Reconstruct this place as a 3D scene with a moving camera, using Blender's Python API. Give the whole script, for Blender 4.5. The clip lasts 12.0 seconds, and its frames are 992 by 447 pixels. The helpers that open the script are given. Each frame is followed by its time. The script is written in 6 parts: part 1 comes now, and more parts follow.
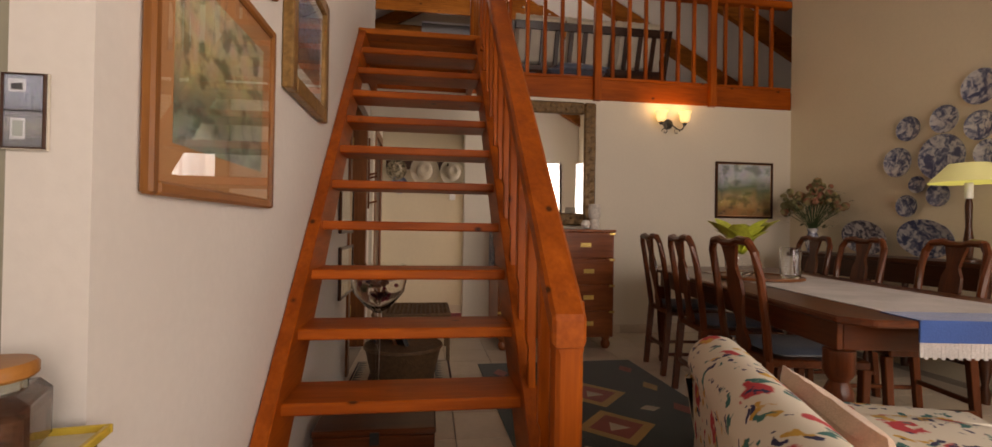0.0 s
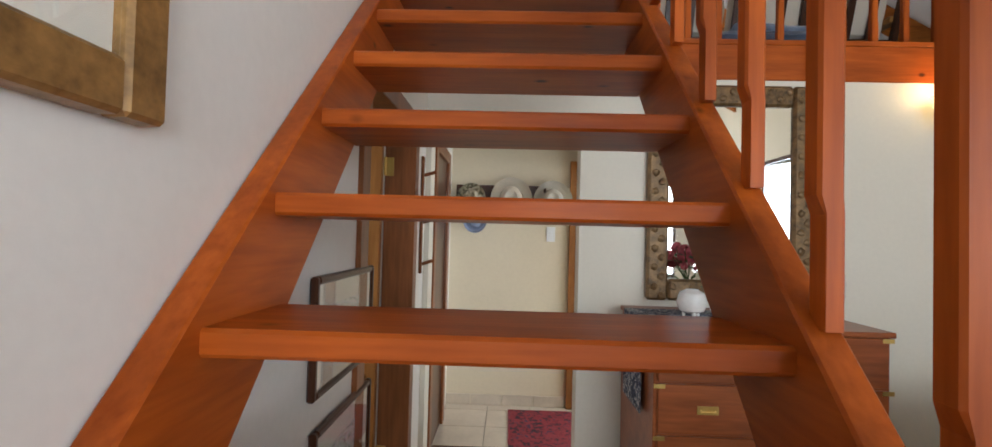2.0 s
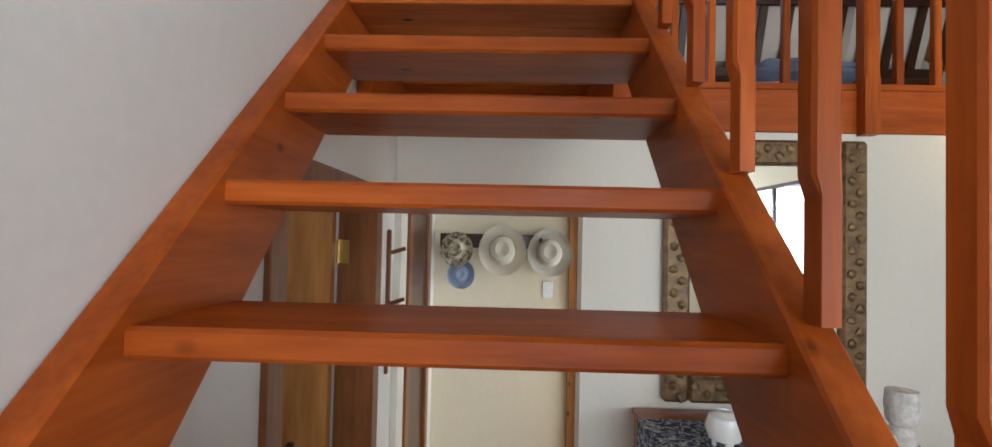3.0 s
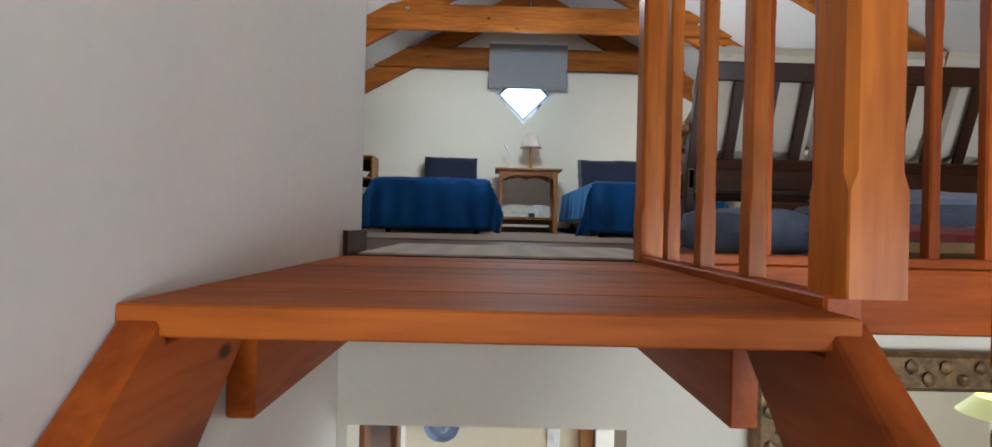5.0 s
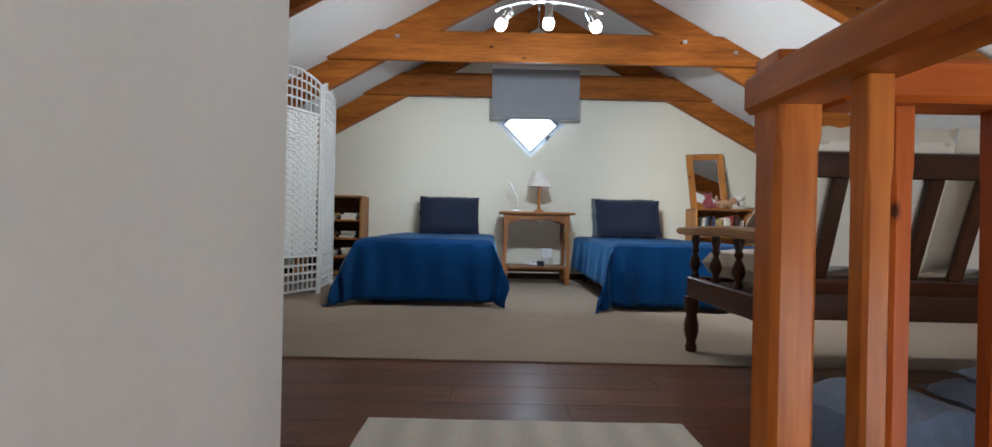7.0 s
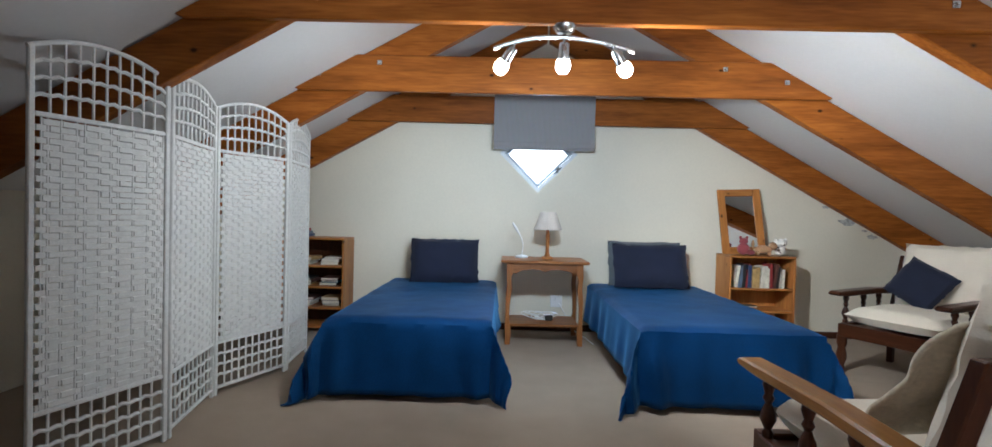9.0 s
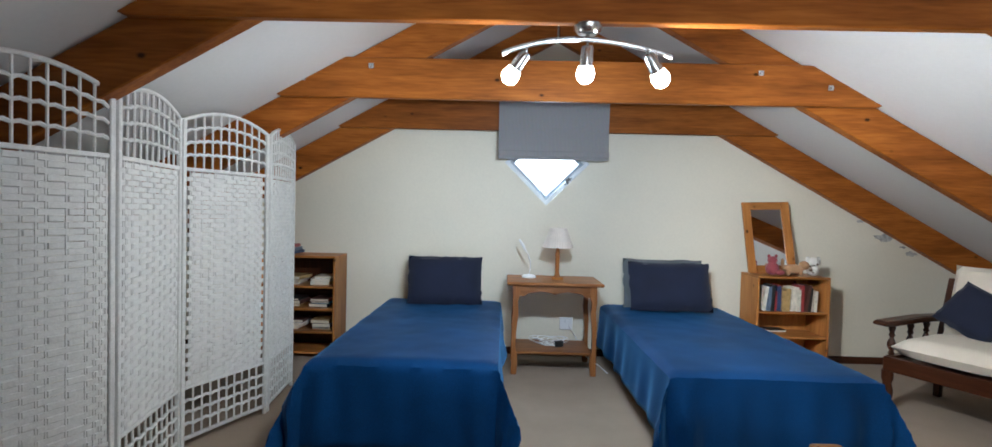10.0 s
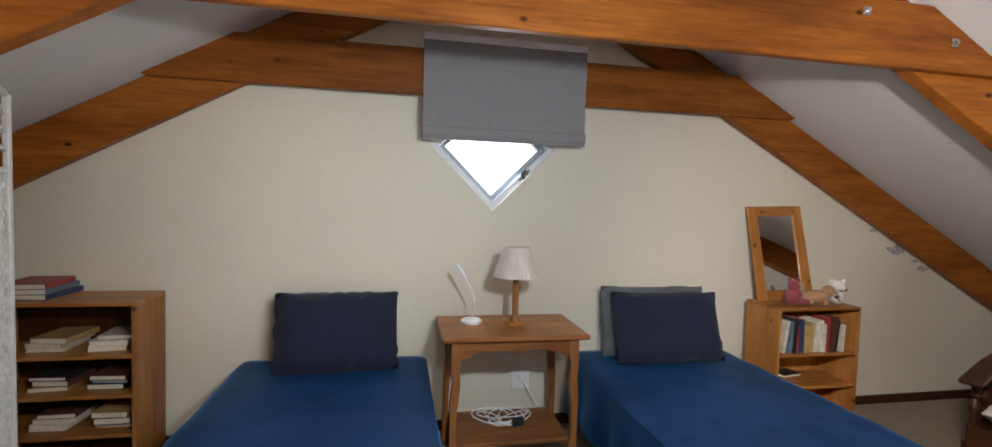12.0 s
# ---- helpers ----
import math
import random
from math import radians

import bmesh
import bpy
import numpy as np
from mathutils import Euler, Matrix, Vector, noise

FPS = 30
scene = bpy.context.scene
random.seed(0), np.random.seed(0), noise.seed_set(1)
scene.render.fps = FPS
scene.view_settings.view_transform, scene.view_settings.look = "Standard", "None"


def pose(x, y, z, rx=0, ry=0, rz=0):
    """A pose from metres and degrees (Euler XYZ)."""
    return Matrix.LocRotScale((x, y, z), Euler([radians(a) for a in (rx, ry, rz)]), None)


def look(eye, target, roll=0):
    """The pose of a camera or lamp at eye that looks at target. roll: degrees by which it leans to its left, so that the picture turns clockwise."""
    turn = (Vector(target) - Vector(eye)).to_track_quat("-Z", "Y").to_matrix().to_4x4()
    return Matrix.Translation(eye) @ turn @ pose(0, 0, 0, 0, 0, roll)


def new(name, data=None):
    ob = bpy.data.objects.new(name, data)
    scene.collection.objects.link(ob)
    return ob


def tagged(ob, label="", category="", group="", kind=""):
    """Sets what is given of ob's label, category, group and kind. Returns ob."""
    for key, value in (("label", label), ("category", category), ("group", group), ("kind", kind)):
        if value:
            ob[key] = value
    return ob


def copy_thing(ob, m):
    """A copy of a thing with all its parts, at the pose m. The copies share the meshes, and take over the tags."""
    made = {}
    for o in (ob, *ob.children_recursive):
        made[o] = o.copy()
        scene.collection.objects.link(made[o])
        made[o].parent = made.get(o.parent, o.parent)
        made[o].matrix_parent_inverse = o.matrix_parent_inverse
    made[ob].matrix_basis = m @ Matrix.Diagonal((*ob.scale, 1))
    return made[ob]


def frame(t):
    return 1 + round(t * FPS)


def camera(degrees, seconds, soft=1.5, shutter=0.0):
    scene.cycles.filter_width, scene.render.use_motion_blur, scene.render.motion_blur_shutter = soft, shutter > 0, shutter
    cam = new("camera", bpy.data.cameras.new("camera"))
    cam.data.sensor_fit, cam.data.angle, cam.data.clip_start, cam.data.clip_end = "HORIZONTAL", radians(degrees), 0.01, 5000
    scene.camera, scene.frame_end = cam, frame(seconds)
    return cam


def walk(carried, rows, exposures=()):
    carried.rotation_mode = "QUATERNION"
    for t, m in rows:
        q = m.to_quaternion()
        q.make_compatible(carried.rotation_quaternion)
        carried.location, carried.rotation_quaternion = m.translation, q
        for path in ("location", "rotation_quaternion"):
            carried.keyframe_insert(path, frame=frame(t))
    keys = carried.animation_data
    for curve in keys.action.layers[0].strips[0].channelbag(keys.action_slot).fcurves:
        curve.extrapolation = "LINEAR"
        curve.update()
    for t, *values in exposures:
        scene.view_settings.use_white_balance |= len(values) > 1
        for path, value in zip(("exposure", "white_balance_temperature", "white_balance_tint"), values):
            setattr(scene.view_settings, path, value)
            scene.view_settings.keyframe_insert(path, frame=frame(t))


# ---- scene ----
cam = camera(90.9, 12.0)
PATH = [
    (0.0, (0.520, -3.679, 1.148), (0.800, -1.699, 1.167), 0.9),
    (0.5, (0.481, -3.150, 1.147), (0.505, -1.150, 1.191), 1.2),
    (1.0, (0.458, -2.679, 1.183), (0.411, -0.680, 1.234), 1.4),
    (1.5, (0.432, -2.259, 1.295), (0.383, -0.260, 1.344), 1.4),
    (2.0, (0.473, -1.853, 1.512), (0.419, 0.146, 1.560), 1.5),
    (2.5, (0.486, -1.581, 1.696), (0.437, 0.418, 1.759), 1.4),
    (3.0, (0.521, -1.385, 1.904), (0.471, 0.614, 1.954), 1.3),
    (3.5, (0.497, -1.199, 2.118), (0.449, 0.800, 2.167), 1.2),
    (3.7, (0.505, -1.126, 2.182), (0.469, 0.873, 2.232), 1.2),
    (5.3, (0.431, -0.5, 2.789), (0.452, 1.5, 2.787), 1.2),
    (5.5, (0.422, -0.443, 2.829), (0.439, 1.557, 2.83), 0.9),
    (6, (0.397, -0.285, 2.957), (0.418, 1.715, 2.964), 1.1),
    (6.5, (0.446, -0.105, 3.121), (0.457, 1.895, 3.118), 1.2),
    (7, (0.435, 0.064, 3.245), (0.435, 2.064, 3.243), 1.2),
    (9, (0.465, 0.761, 3.776), (0.439, 2.76, 3.739), 1.4),
    (9.5, (0.459, 0.929, 3.943), (0.437, 2.928, 3.899), 1.4),
    (10, (0.43, 1.158, 3.941), (0.396, 3.157, 3.891), 1.4),
    (10.5, (0.398, 1.468, 3.942), (0.351, 3.467, 3.892), 1.5),
    (11, (0.407, 1.838, 4.038), (0.356, 3.836, 3.973), 1.6),
    (11.5, (0.314, 2.257, 4.03), (0.362, 4.255, 3.963), 1.7),
    (12, (0.244, 2.689, 4.075), (0.63, 4.649, 3.977), 1.7),
]
EXPOSURES = [(0.0, -1.05, 8600, 25), (0.7, -0.62, 6500, 14), (1.5, -0.33, 6400, 10), (2.5, -0.12, 5800, 6), (3.7, -0.12, 5800, 6), (5.3, 0.02, 5800, 5), (6.0, 0.15, 5800, 5), (7.0, 0.04, 5700, 5), (9.0, 0.14, 5600, 5), (11.0, 0.15, 6000, 7), (12.0, -0.22, 6500, 11)]
walk(cam, [(t, look(eye, target, roll)) for t, eye, target, roll in PATH], EXPOSURES)

# ---- main measures ----
GROUND = 0.15          # ground floor level
LOFT = 2.60            # landing and loft floor level
RISE, GOING = 0.2042, 0.1993
BACK = 0.85            # dining room's end wall and the loft's front edge
RIGHT = 4.20           # dining room's side wall
GABLE = 5.72           # loft's end wall
WEST_X = -2.60         # outer wall of the kitchen and the loft
SOUTH_Y = -6.50        # wall behind the dining room
RIDGE = 0.88           # the roof's ridge runs along y at this x


def ceiling_z(x):
    return 4.94 - 0.552 * (abs(x - RIDGE) - 1.51)


# ---- world and lights ----
world = bpy.data.worlds.new("sky")
scene.world = world
world.use_nodes = True
wn = world.node_tree
sky = wn.nodes.new("ShaderNodeTexSky")
sky.sky_type = "NISHITA"
sky.sun_disc = False
sky.sun_elevation = radians(48)
sky.sun_rotation = radians(200)
wn.links.new(sky.outputs[0], wn.nodes["Background"].inputs[0])
wn.nodes["Background"].inputs[1].default_value = 0.12

sun_data = bpy.data.lights.new("sun", "SUN")
sun_data.energy = 3.0
sun_data.angle = radians(0.5)
sun_data.color = (1, 0.95, 0.88)
sun = new("sun", sun_data)
sun.matrix_world = look((-4, -12, 14), (0, 0, 0))


def area_light(name, eye, target, sx, sy, watts, color):
    data = bpy.data.lights.new(name, "AREA")
    data.shape = "RECTANGLE"
    data.size, data.size_y, data.energy, data.color = sx, sy, watts, color
    ob = new(name, data)
    ob.matrix_world = look(eye, target)
    return ob


def point_light(name, eye, watts, color, radius=0.03):
    data = bpy.data.lights.new(name, "POINT")
    data.energy, data.color, data.shadow_soft_size = watts, color, radius
    ob = new(name, data)
    ob.location = eye
    return ob


# daylight that comes in by the glazed openings behind and beside the walker
area_light("window_daylight", (RIGHT + 0.10, -4.35, 1.80), (0, -3.2, 1.9), 2.8, 1.75, 74, (0.86, 0.93, 1.0))
area_light("south_daylight", (2.2, SOUTH_Y + 0.2, 1.80), (1.9, 0, 2.2), 3.0, 1.9, 205, (0.92, 0.96, 1.0))
# added fill in the side room, brightens the open door leaf
area_light("side_room_fill", (-2.54, -0.70, 1.60), (0, -0.2, 1.2), 1.0, 1.0, 22, (0.95, 0.97, 1.0))
# added fill from the kitchen side, brightens the dining room's side wall
area_light("kitchen_fill", (WEST_X + 0.06, -5.2, 1.75), (3.0, -2.6, 1.6), 1.6, 1.2, 10, (0.95, 0.97, 1.0))
area_light("passage_daylight", (2.10, 1.56, 1.35), (0.4, 1.62, 1.3), 0.85, 1.6, 30, (0.95, 0.97, 1.0))
area_light("gable_daylight", (0.86, GABLE + 0.02, 4.30), (0.86, 0, 2.6), 0.25, 0.25, 5, (0.78, 0.89, 1.0))

# ---- materials ----


def shader(name):
    m = bpy.data.materials.new(name)
    m.use_nodes = True
    return m, m.node_tree, m.node_tree.nodes["Principled BSDF"]


def node(nt, kind, **values):
    n = nt.nodes.new(kind)
    for k, v in values.items():
        n.inputs[k.replace("_", " ")].default_value = v
    return n


def ramp(nt, source, stops):
    r = nt.nodes.new("ShaderNodeValToRGB")
    while len(r.color_ramp.elements) < len(stops):
        r.color_ramp.elements.new(0.5)
    for e, (p, c) in zip(r.color_ramp.elements, stops):
        e.position = p
        e.color = (*c, 1) if len(c) == 3 else c
    nt.links.new(source, r.inputs[0])
    return r.outputs[0]


def mixed(nt, kind, factor, a, b):
    m = nt.nodes.new("ShaderNodeMix")
    m.data_type = "RGBA"
    m.blend_type = kind
    for socket, v in ((m.inputs[0], factor), (m.inputs[6], a), (m.inputs[7], b)):
        if hasattr(v, "links"):
            nt.links.new(v, socket)
        elif isinstance(v, (int, float)):
            socket.default_value = v
        else:
            socket.default_value = (*v, 1)
    return m.outputs[2]


def coords(nt, scale, spread=7.0):
    """Object coordinates, shifted for each object, at a scale along each axis."""
    tc = nt.nodes.new("ShaderNodeTexCoord")
    info = nt.nodes.new("ShaderNodeObjectInfo")
    mul = nt.nodes.new("ShaderNodeMath")
    mul.operation = "MULTIPLY"
    mul.inputs[1].default_value = spread
    nt.links.new(info.outputs["Random"], mul.inputs[0])
    add = nt.nodes.new("ShaderNodeVectorMath")
    nt.links.new(tc.outputs["Object"], add.inputs[0])
    nt.links.new(mul.outputs[0], add.inputs[1])
    mp = nt.nodes.new("ShaderNodeMapping")
    mp.inputs["Scale"].default_value = scale
    nt.links.new(add.outputs[0], mp.inputs[0])
    return mp.outputs[0], info.outputs["Random"]


def bump(nt, bsdf, height, strength, distance=0.01):
    b = nt.nodes.new("ShaderNodeBump")
    b.inputs["Strength"].default_value = strength
    b.inputs["Distance"].default_value = distance
    nt.links.new(height, b.inputs["Height"])
    nt.links.new(b.outputs[0], bsdf.inputs["Normal"])


def wood(name, dark, light, axis="x", rough=0.38, knots=True, coat=0.25, grain=1.0):
    m, nt, b = shader(name)
    along = {"x": 0, "y": 1, "z": 2}[axis]
    sc = [9.0 * grain] * 3
    sc[along] = 0.8 * grain
    v, rnd = coords(nt, sc)
    n1 = node(nt, "ShaderNodeTexNoise", Scale=2.2, Detail=5.0, Roughness=0.6, Distortion=0.6)
    nt.links.new(v, n1.inputs["Vector"])
    w = node(nt, "ShaderNodeTexNoise", Scale=9.0, Detail=2.0, Roughness=0.5)
    nt.links.new(v, w.inputs["Vector"])
    f = mixed(nt, "MIX", 0.4, n1.outputs["Color"], w.outputs["Color"])
    col = ramp(nt, f, [(0.32, dark), (0.68, light)])
    tone = ramp(nt, rnd, [(0.0, (0.82, 0.80, 0.78)), (1.0, (1.12, 1.1, 1.08))])
    col = mixed(nt, "MULTIPLY", 1.0, col, tone)
    v3, _ = coords(nt, tuple(0.5 if i == along else 2.6 for i in range(3)), 17.0)
    n3 = node(nt, "ShaderNodeTexNoise", Scale=2.0, Detail=3.0, Roughness=0.65)
    nt.links.new(v3, n3.inputs["Vector"])
    col = mixed(nt, "MULTIPLY", 1.0, col, ramp(nt, n3.outputs["Fac"], [(0.33, (0.70, 0.62, 0.55)), (0.62, (1.12, 1.10, 1.08))]))
    if knots:
        sk = [3.2] * 3
        sk[along] = 2.0
        v2, _ = coords(nt, sk, 13.0)
        vo = node(nt, "ShaderNodeTexVoronoi", Scale=2.2)
        nt.links.new(v2, vo.inputs["Vector"])
        k = ramp(nt, vo.outputs["Distance"], [(0.05, (1, 1, 1)), (0.07, (0.5, 0.5, 0.5)), (0.11, (0, 0, 0))])
        col = mixed(nt, "MIX", k, col, tuple(c * 0.22 for c in dark))
    nt.links.new(col, b.inputs["Base Color"])
    b.inputs["Roughness"].default_value = rough
    b.inputs["Specular IOR Level"].default_value = 0.18
    b.inputs["Coat Weight"].default_value = coat
    b.inputs["Coat Roughness"].default_value = 0.22
    bump(nt, b, f, 0.12, 0.004)
    return m


def plain(name, color, rough=0.5, metal=0.0, spots=0.12, scale=6.0, relief=0.0, fine=60.0):
    """A finish with a mottled tone at two scales."""
    m, nt, b = shader(name)
    v, rnd = coords(nt, (1, 1, 1))
    n1 = node(nt, "ShaderNodeTexNoise", Scale=scale, Detail=4.0)
    n2 = node(nt, "ShaderNodeTexNoise", Scale=fine, Detail=3.0)
    nt.links.new(v, n1.inputs["Vector"])
    nt.links.new(v, n2.inputs["Vector"])
    f = mixed(nt, "MIX", 0.35, n1.outputs["Fac"], n2.outputs["Fac"])
    lo = tuple(c * (1 - spots) for c in color)
    hi = tuple(min(1, c * (1 + spots)) for c in color)
    nt.links.new(ramp(nt, f, [(0.35, lo), (0.65, hi)]), b.inputs["Base Color"])
    b.inputs["Roughness"].default_value = rough
    b.inputs["Metallic"].default_value = metal
    if relief:
        bump(nt, b, n2.outputs["Fac"], relief, 0.005)
    return m


def cloth(name, color, weave=220.0, relief=0.25, sheen=0.3, rough=0.9, spots=0.2, scale=5.0):
    m = plain(name, color, rough, 0, spots, scale, relief, weave)
    b = m.node_tree.nodes["Principled BSDF"]
    b.inputs["Sheen Weight"].default_value = sheen
    b.inputs["Sheen Roughness"].default_value = 0.4
    return m


def striped(name, a, b_, period, axis=0, rough=0.9, soft=0.3):
    m, nt, b = shader(name)
    tc = nt.nodes.new("ShaderNodeTexCoord")
    wv = nt.nodes.new("ShaderNodeTexWave")
    wv.bands_direction = "XYZ"[axis]
    wv.inputs["Scale"].default_value = 0.314 / period
    wv.inputs["Distortion"].default_value = 0.6
    wv.inputs["Detail"].default_value = 2
    nt.links.new(tc.outputs["Object"], wv.inputs["Vector"])
    col = ramp(nt, wv.outputs["Fac"], [(0.5 - soft, a), (0.5 + soft, b_)])
    n2 = node(nt, "ShaderNodeTexNoise", Scale=90.0, Detail=3.0)
    nt.links.new(tc.outputs["Object"], n2.inputs["Vector"])
    col = mixed(nt, "MULTIPLY", 0.4, col, n2.outputs["Color"])
    nt.links.new(col, b.inputs["Base Color"])
    b.inputs["Roughness"].default_value = rough
    bump(nt, b, n2.outputs["Fac"], 0.3, 0.004)
    return m


def blotched(name, stops, scale=14.0, rough=0.8, distortion=0.8):
    """A picture-like or floral pattern from cells of noise."""
    m, nt, b = shader(name)
    v, _ = coords(nt, (1, 1, 1))
    n = node(nt, "ShaderNodeTexNoise", Scale=scale, Detail=5.0, Distortion=distortion)
    nt.links.new(v, n.inputs["Vector"])
    nt.links.new(ramp(nt, n.outputs["Fac"], stops), b.inputs["Base Color"])
    b.inputs["Roughness"].default_value = rough
    return m


def glow(name, color, strength):
    m, nt, b = shader(name)
    b.inputs["Base Color"].default_value = (*color, 1)
    b.inputs["Emission Color"].default_value = (*color, 1)
    b.inputs["Emission Strength"].default_value = strength
    return m


def clear_glass(name, tint=(1, 1, 1), rough=0.0):
    m, nt, b = shader(name)
    b.inputs["Base Color"].default_value = (*tint, 1)
    b.inputs["Transmission Weight"].default_value = 1.0
    b.inputs["Roughness"].default_value = rough
    b.inputs["IOR"].default_value = 1.45
    return m


STAIR = {a: wood("stair_pine_" + a, (0.28, 0.050, 0.005), (0.54, 0.128, 0.014), a, 0.42, True, 0.04) for a in "xyz"}
LANDING_PINE = {a: wood("landing_pine_" + a, (0.32, 0.078, 0.007), (0.64, 0.205, 0.026), a, 0.42, True, 0.16) for a in "xyz"}
LANDING_BOARD = wood("landing_board_pine", (0.27, 0.058, 0.006), (0.54, 0.150, 0.018), "x", 0.55, True, 0.0)
BEAM = {a: wood("beam_pine_" + a, (0.16, 0.042, 0.005), (0.43, 0.150, 0.022), a, 0.5, True, 0.03) for a in "xyz"}
HONEY = {a: wood("honey_pine_" + a, (0.32, 0.125, 0.030), (0.52, 0.24, 0.068), a, 0.45) for a in "xyz"}
MAHOGANY = {a: wood("mahogany_" + a, (0.065, 0.017, 0.006), (0.19, 0.052, 0.017), a, 0.28, False) for a in "xyz"}
TEAK = {a: wood("brown_wood_" + a, (0.13, 0.045, 0.016), (0.27, 0.10, 0.035), a, 0.35, False) for a in "xyz"}
OAK = {a: wood("worn_oak_" + a, (0.17, 0.066, 0.022), (0.38, 0.17, 0.058), a, 0.4, False, 0.1) for a in "xyz"}
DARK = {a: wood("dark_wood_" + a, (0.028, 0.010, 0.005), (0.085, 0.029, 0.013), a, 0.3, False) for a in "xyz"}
LAMINATE = wood("laminate_floor", (0.085, 0.026, 0.011), (0.18, 0.060, 0.025), "x", 0.42, False, 0.1)
WHITE_WALL = plain("white_wall", (0.76, 0.72, 0.665), 0.75, 0, 0.035, 1.3, 0.12, 45)
CREAM_WALL = plain("cream_wall", (0.70, 0.61, 0.45), 0.75, 0, 0.04, 1.3, 0.12, 45)
LOFT_WALL = plain("loft_wall", (0.74, 0.69, 0.565), 0.75, 0, 0.04, 1.3, 0.12, 45)
CEILING_WHITE = plain("ceiling_white", (0.70, 0.69, 0.68), 0.8, 0, 0.03, 1.5, 0.06, 40)
TILE = plain("cream_tile", (0.62, 0.53, 0.42), 0.28, 0, 0.08, 5, 0.02, 30)
GROUT = plain("grout", (0.36, 0.31, 0.25), 0.9)
CARPET = cloth("beige_carpet", (0.30, 0.235, 0.175), 160, 0.5, 0.05, 0.95, 0.07)
BLUE = cloth("blue_velvet", (0.0038, 0.0235, 0.082), 140, 0.18, 0.35, 0.62, 0.35, 3)
BLUE.node_tree.nodes["Principled BSDF"].inputs["Sheen Tint"].default_value = (0.16, 0.50, 1.0, 1)
BLUE.node_tree.nodes["Principled BSDF"].inputs["Sheen Roughness"].default_value = 0.32
BLUE.node_tree.nodes["Principled BSDF"].inputs["Specular IOR Level"].default_value = 0.6
BLUE.node_tree.nodes["Principled BSDF"].inputs["Specular Tint"].default_value = (0.12, 0.42, 1.0, 1)
NAVY = cloth("navy_cotton", (0.006, 0.010, 0.030), 260, 0.15, 0.2)
CREAM = cloth("cream_cotton", (0.70, 0.63, 0.52), 200, 0.3, 0.15, 0.9, 0.06)
CANE_WHITE = plain("white_wicker", (0.64, 0.64, 0.62), 0.55, 0, 0.08, 30, 0.3, 120)
BRASS = plain("brass", (0.62, 0.42, 0.13), 0.3, 1.0)
CHROME = plain("brushed_steel", (0.62, 0.61, 0.60), 0.25, 1.0, 0.05)
BLACK = plain("black_iron", (0.02, 0.02, 0.02), 0.45)
WHITE_PAINT = plain("white_paint", (0.80, 0.80, 0.80), 0.4, 0, 0.03)
MIRROR = plain("mirror_silver", (0.86, 0.87, 0.86), 0.02, 1.0, 0.0)
GLASS = clear_glass("clear_glass")

# ---- mesh helpers ----


def link(name, bm, material, parent=None, label="", smooth=False):
    me = bpy.data.meshes.new(name)
    bmesh.ops.recalc_face_normals(bm, faces=bm.faces)
    bm.to_mesh(me)
    bm.free()
    me.materials.append(material)
    if smooth:
        me.shade_smooth()
        if hasattr(me, "set_sharp_from_angle"):
            me.set_sharp_from_angle(angle=radians(40))
    ob = new(name, me)
    if parent:
        ob.parent = parent
    return tagged(ob, label)


def part(name, bm, material, parent, label="", smooth=False):
    return link(name, bm, material, parent, label, smooth)


def thing(name, at, turn, label, category, group="", kind=""):
    ob = new(name)
    ob.matrix_basis = pose(*at, 0, 0, turn)
    ob.empty_display_size = 0.1
    return tagged(ob, label, category, group, kind)


def structure(name, bm, material, label, category, smooth=False):
    return tagged(link(name, bm, material, None, "", smooth), label, category, "", "structure")


def box(bm, x0, x1, y0, y1, z0, z1, bevel=0.0, m=None):
    r = bmesh.ops.create_cube(bm, size=1)
    for v in r["verts"]:
        v.co = Vector(((x0 + x1) / 2 + v.co.x * (x1 - x0), (y0 + y1) / 2 + v.co.y * (y1 - y0), (z0 + z1) / 2 + v.co.z * (z1 - z0)))
    verts = r["verts"]
    if bevel:
        edges = {e for v in verts for e in v.link_edges}
        out = bmesh.ops.bevel(bm, geom=list(edges), offset=bevel, segments=1, affect="EDGES", profile=0.5)
        verts = list({v for f in out["faces"] for v in f.verts} | {v for v in verts if v.is_valid})
    if m is not None:
        bmesh.ops.transform(bm, matrix=m, verts=verts)
    return bm


def boxed(*a, bevel=0.0, m=None):
    return box(bmesh.new(), *a, bevel=bevel, m=m)


def prism(points, axis, a, b, bm=None, bevel=0.0):
    """A polygon in the two axes other than the named one, drawn out from a to b."""
    bm = bm or bmesh.new()

    def at(p, q, d):
        return {"x": (d, p, q), "y": (p, d, q), "z": (p, q, d)}[axis]
    lo = [bm.verts.new(at(p, q, a)) for p, q in points]
    hi = [bm.verts.new(at(p, q, b)) for p, q in points]
    n = len(points)
    bm.faces.new(lo)
    bm.faces.new(hi[::-1])
    for i in range(n):
        bm.faces.new((lo[i], hi[i], hi[(i + 1) % n], lo[(i + 1) % n]))
    if bevel:
        bmesh.ops.recalc_face_normals(bm, faces=bm.faces)
        bmesh.ops.bevel(bm, geom=list(bm.edges), offset=bevel, segments=1, affect="EDGES", profile=0.5)
    return bm


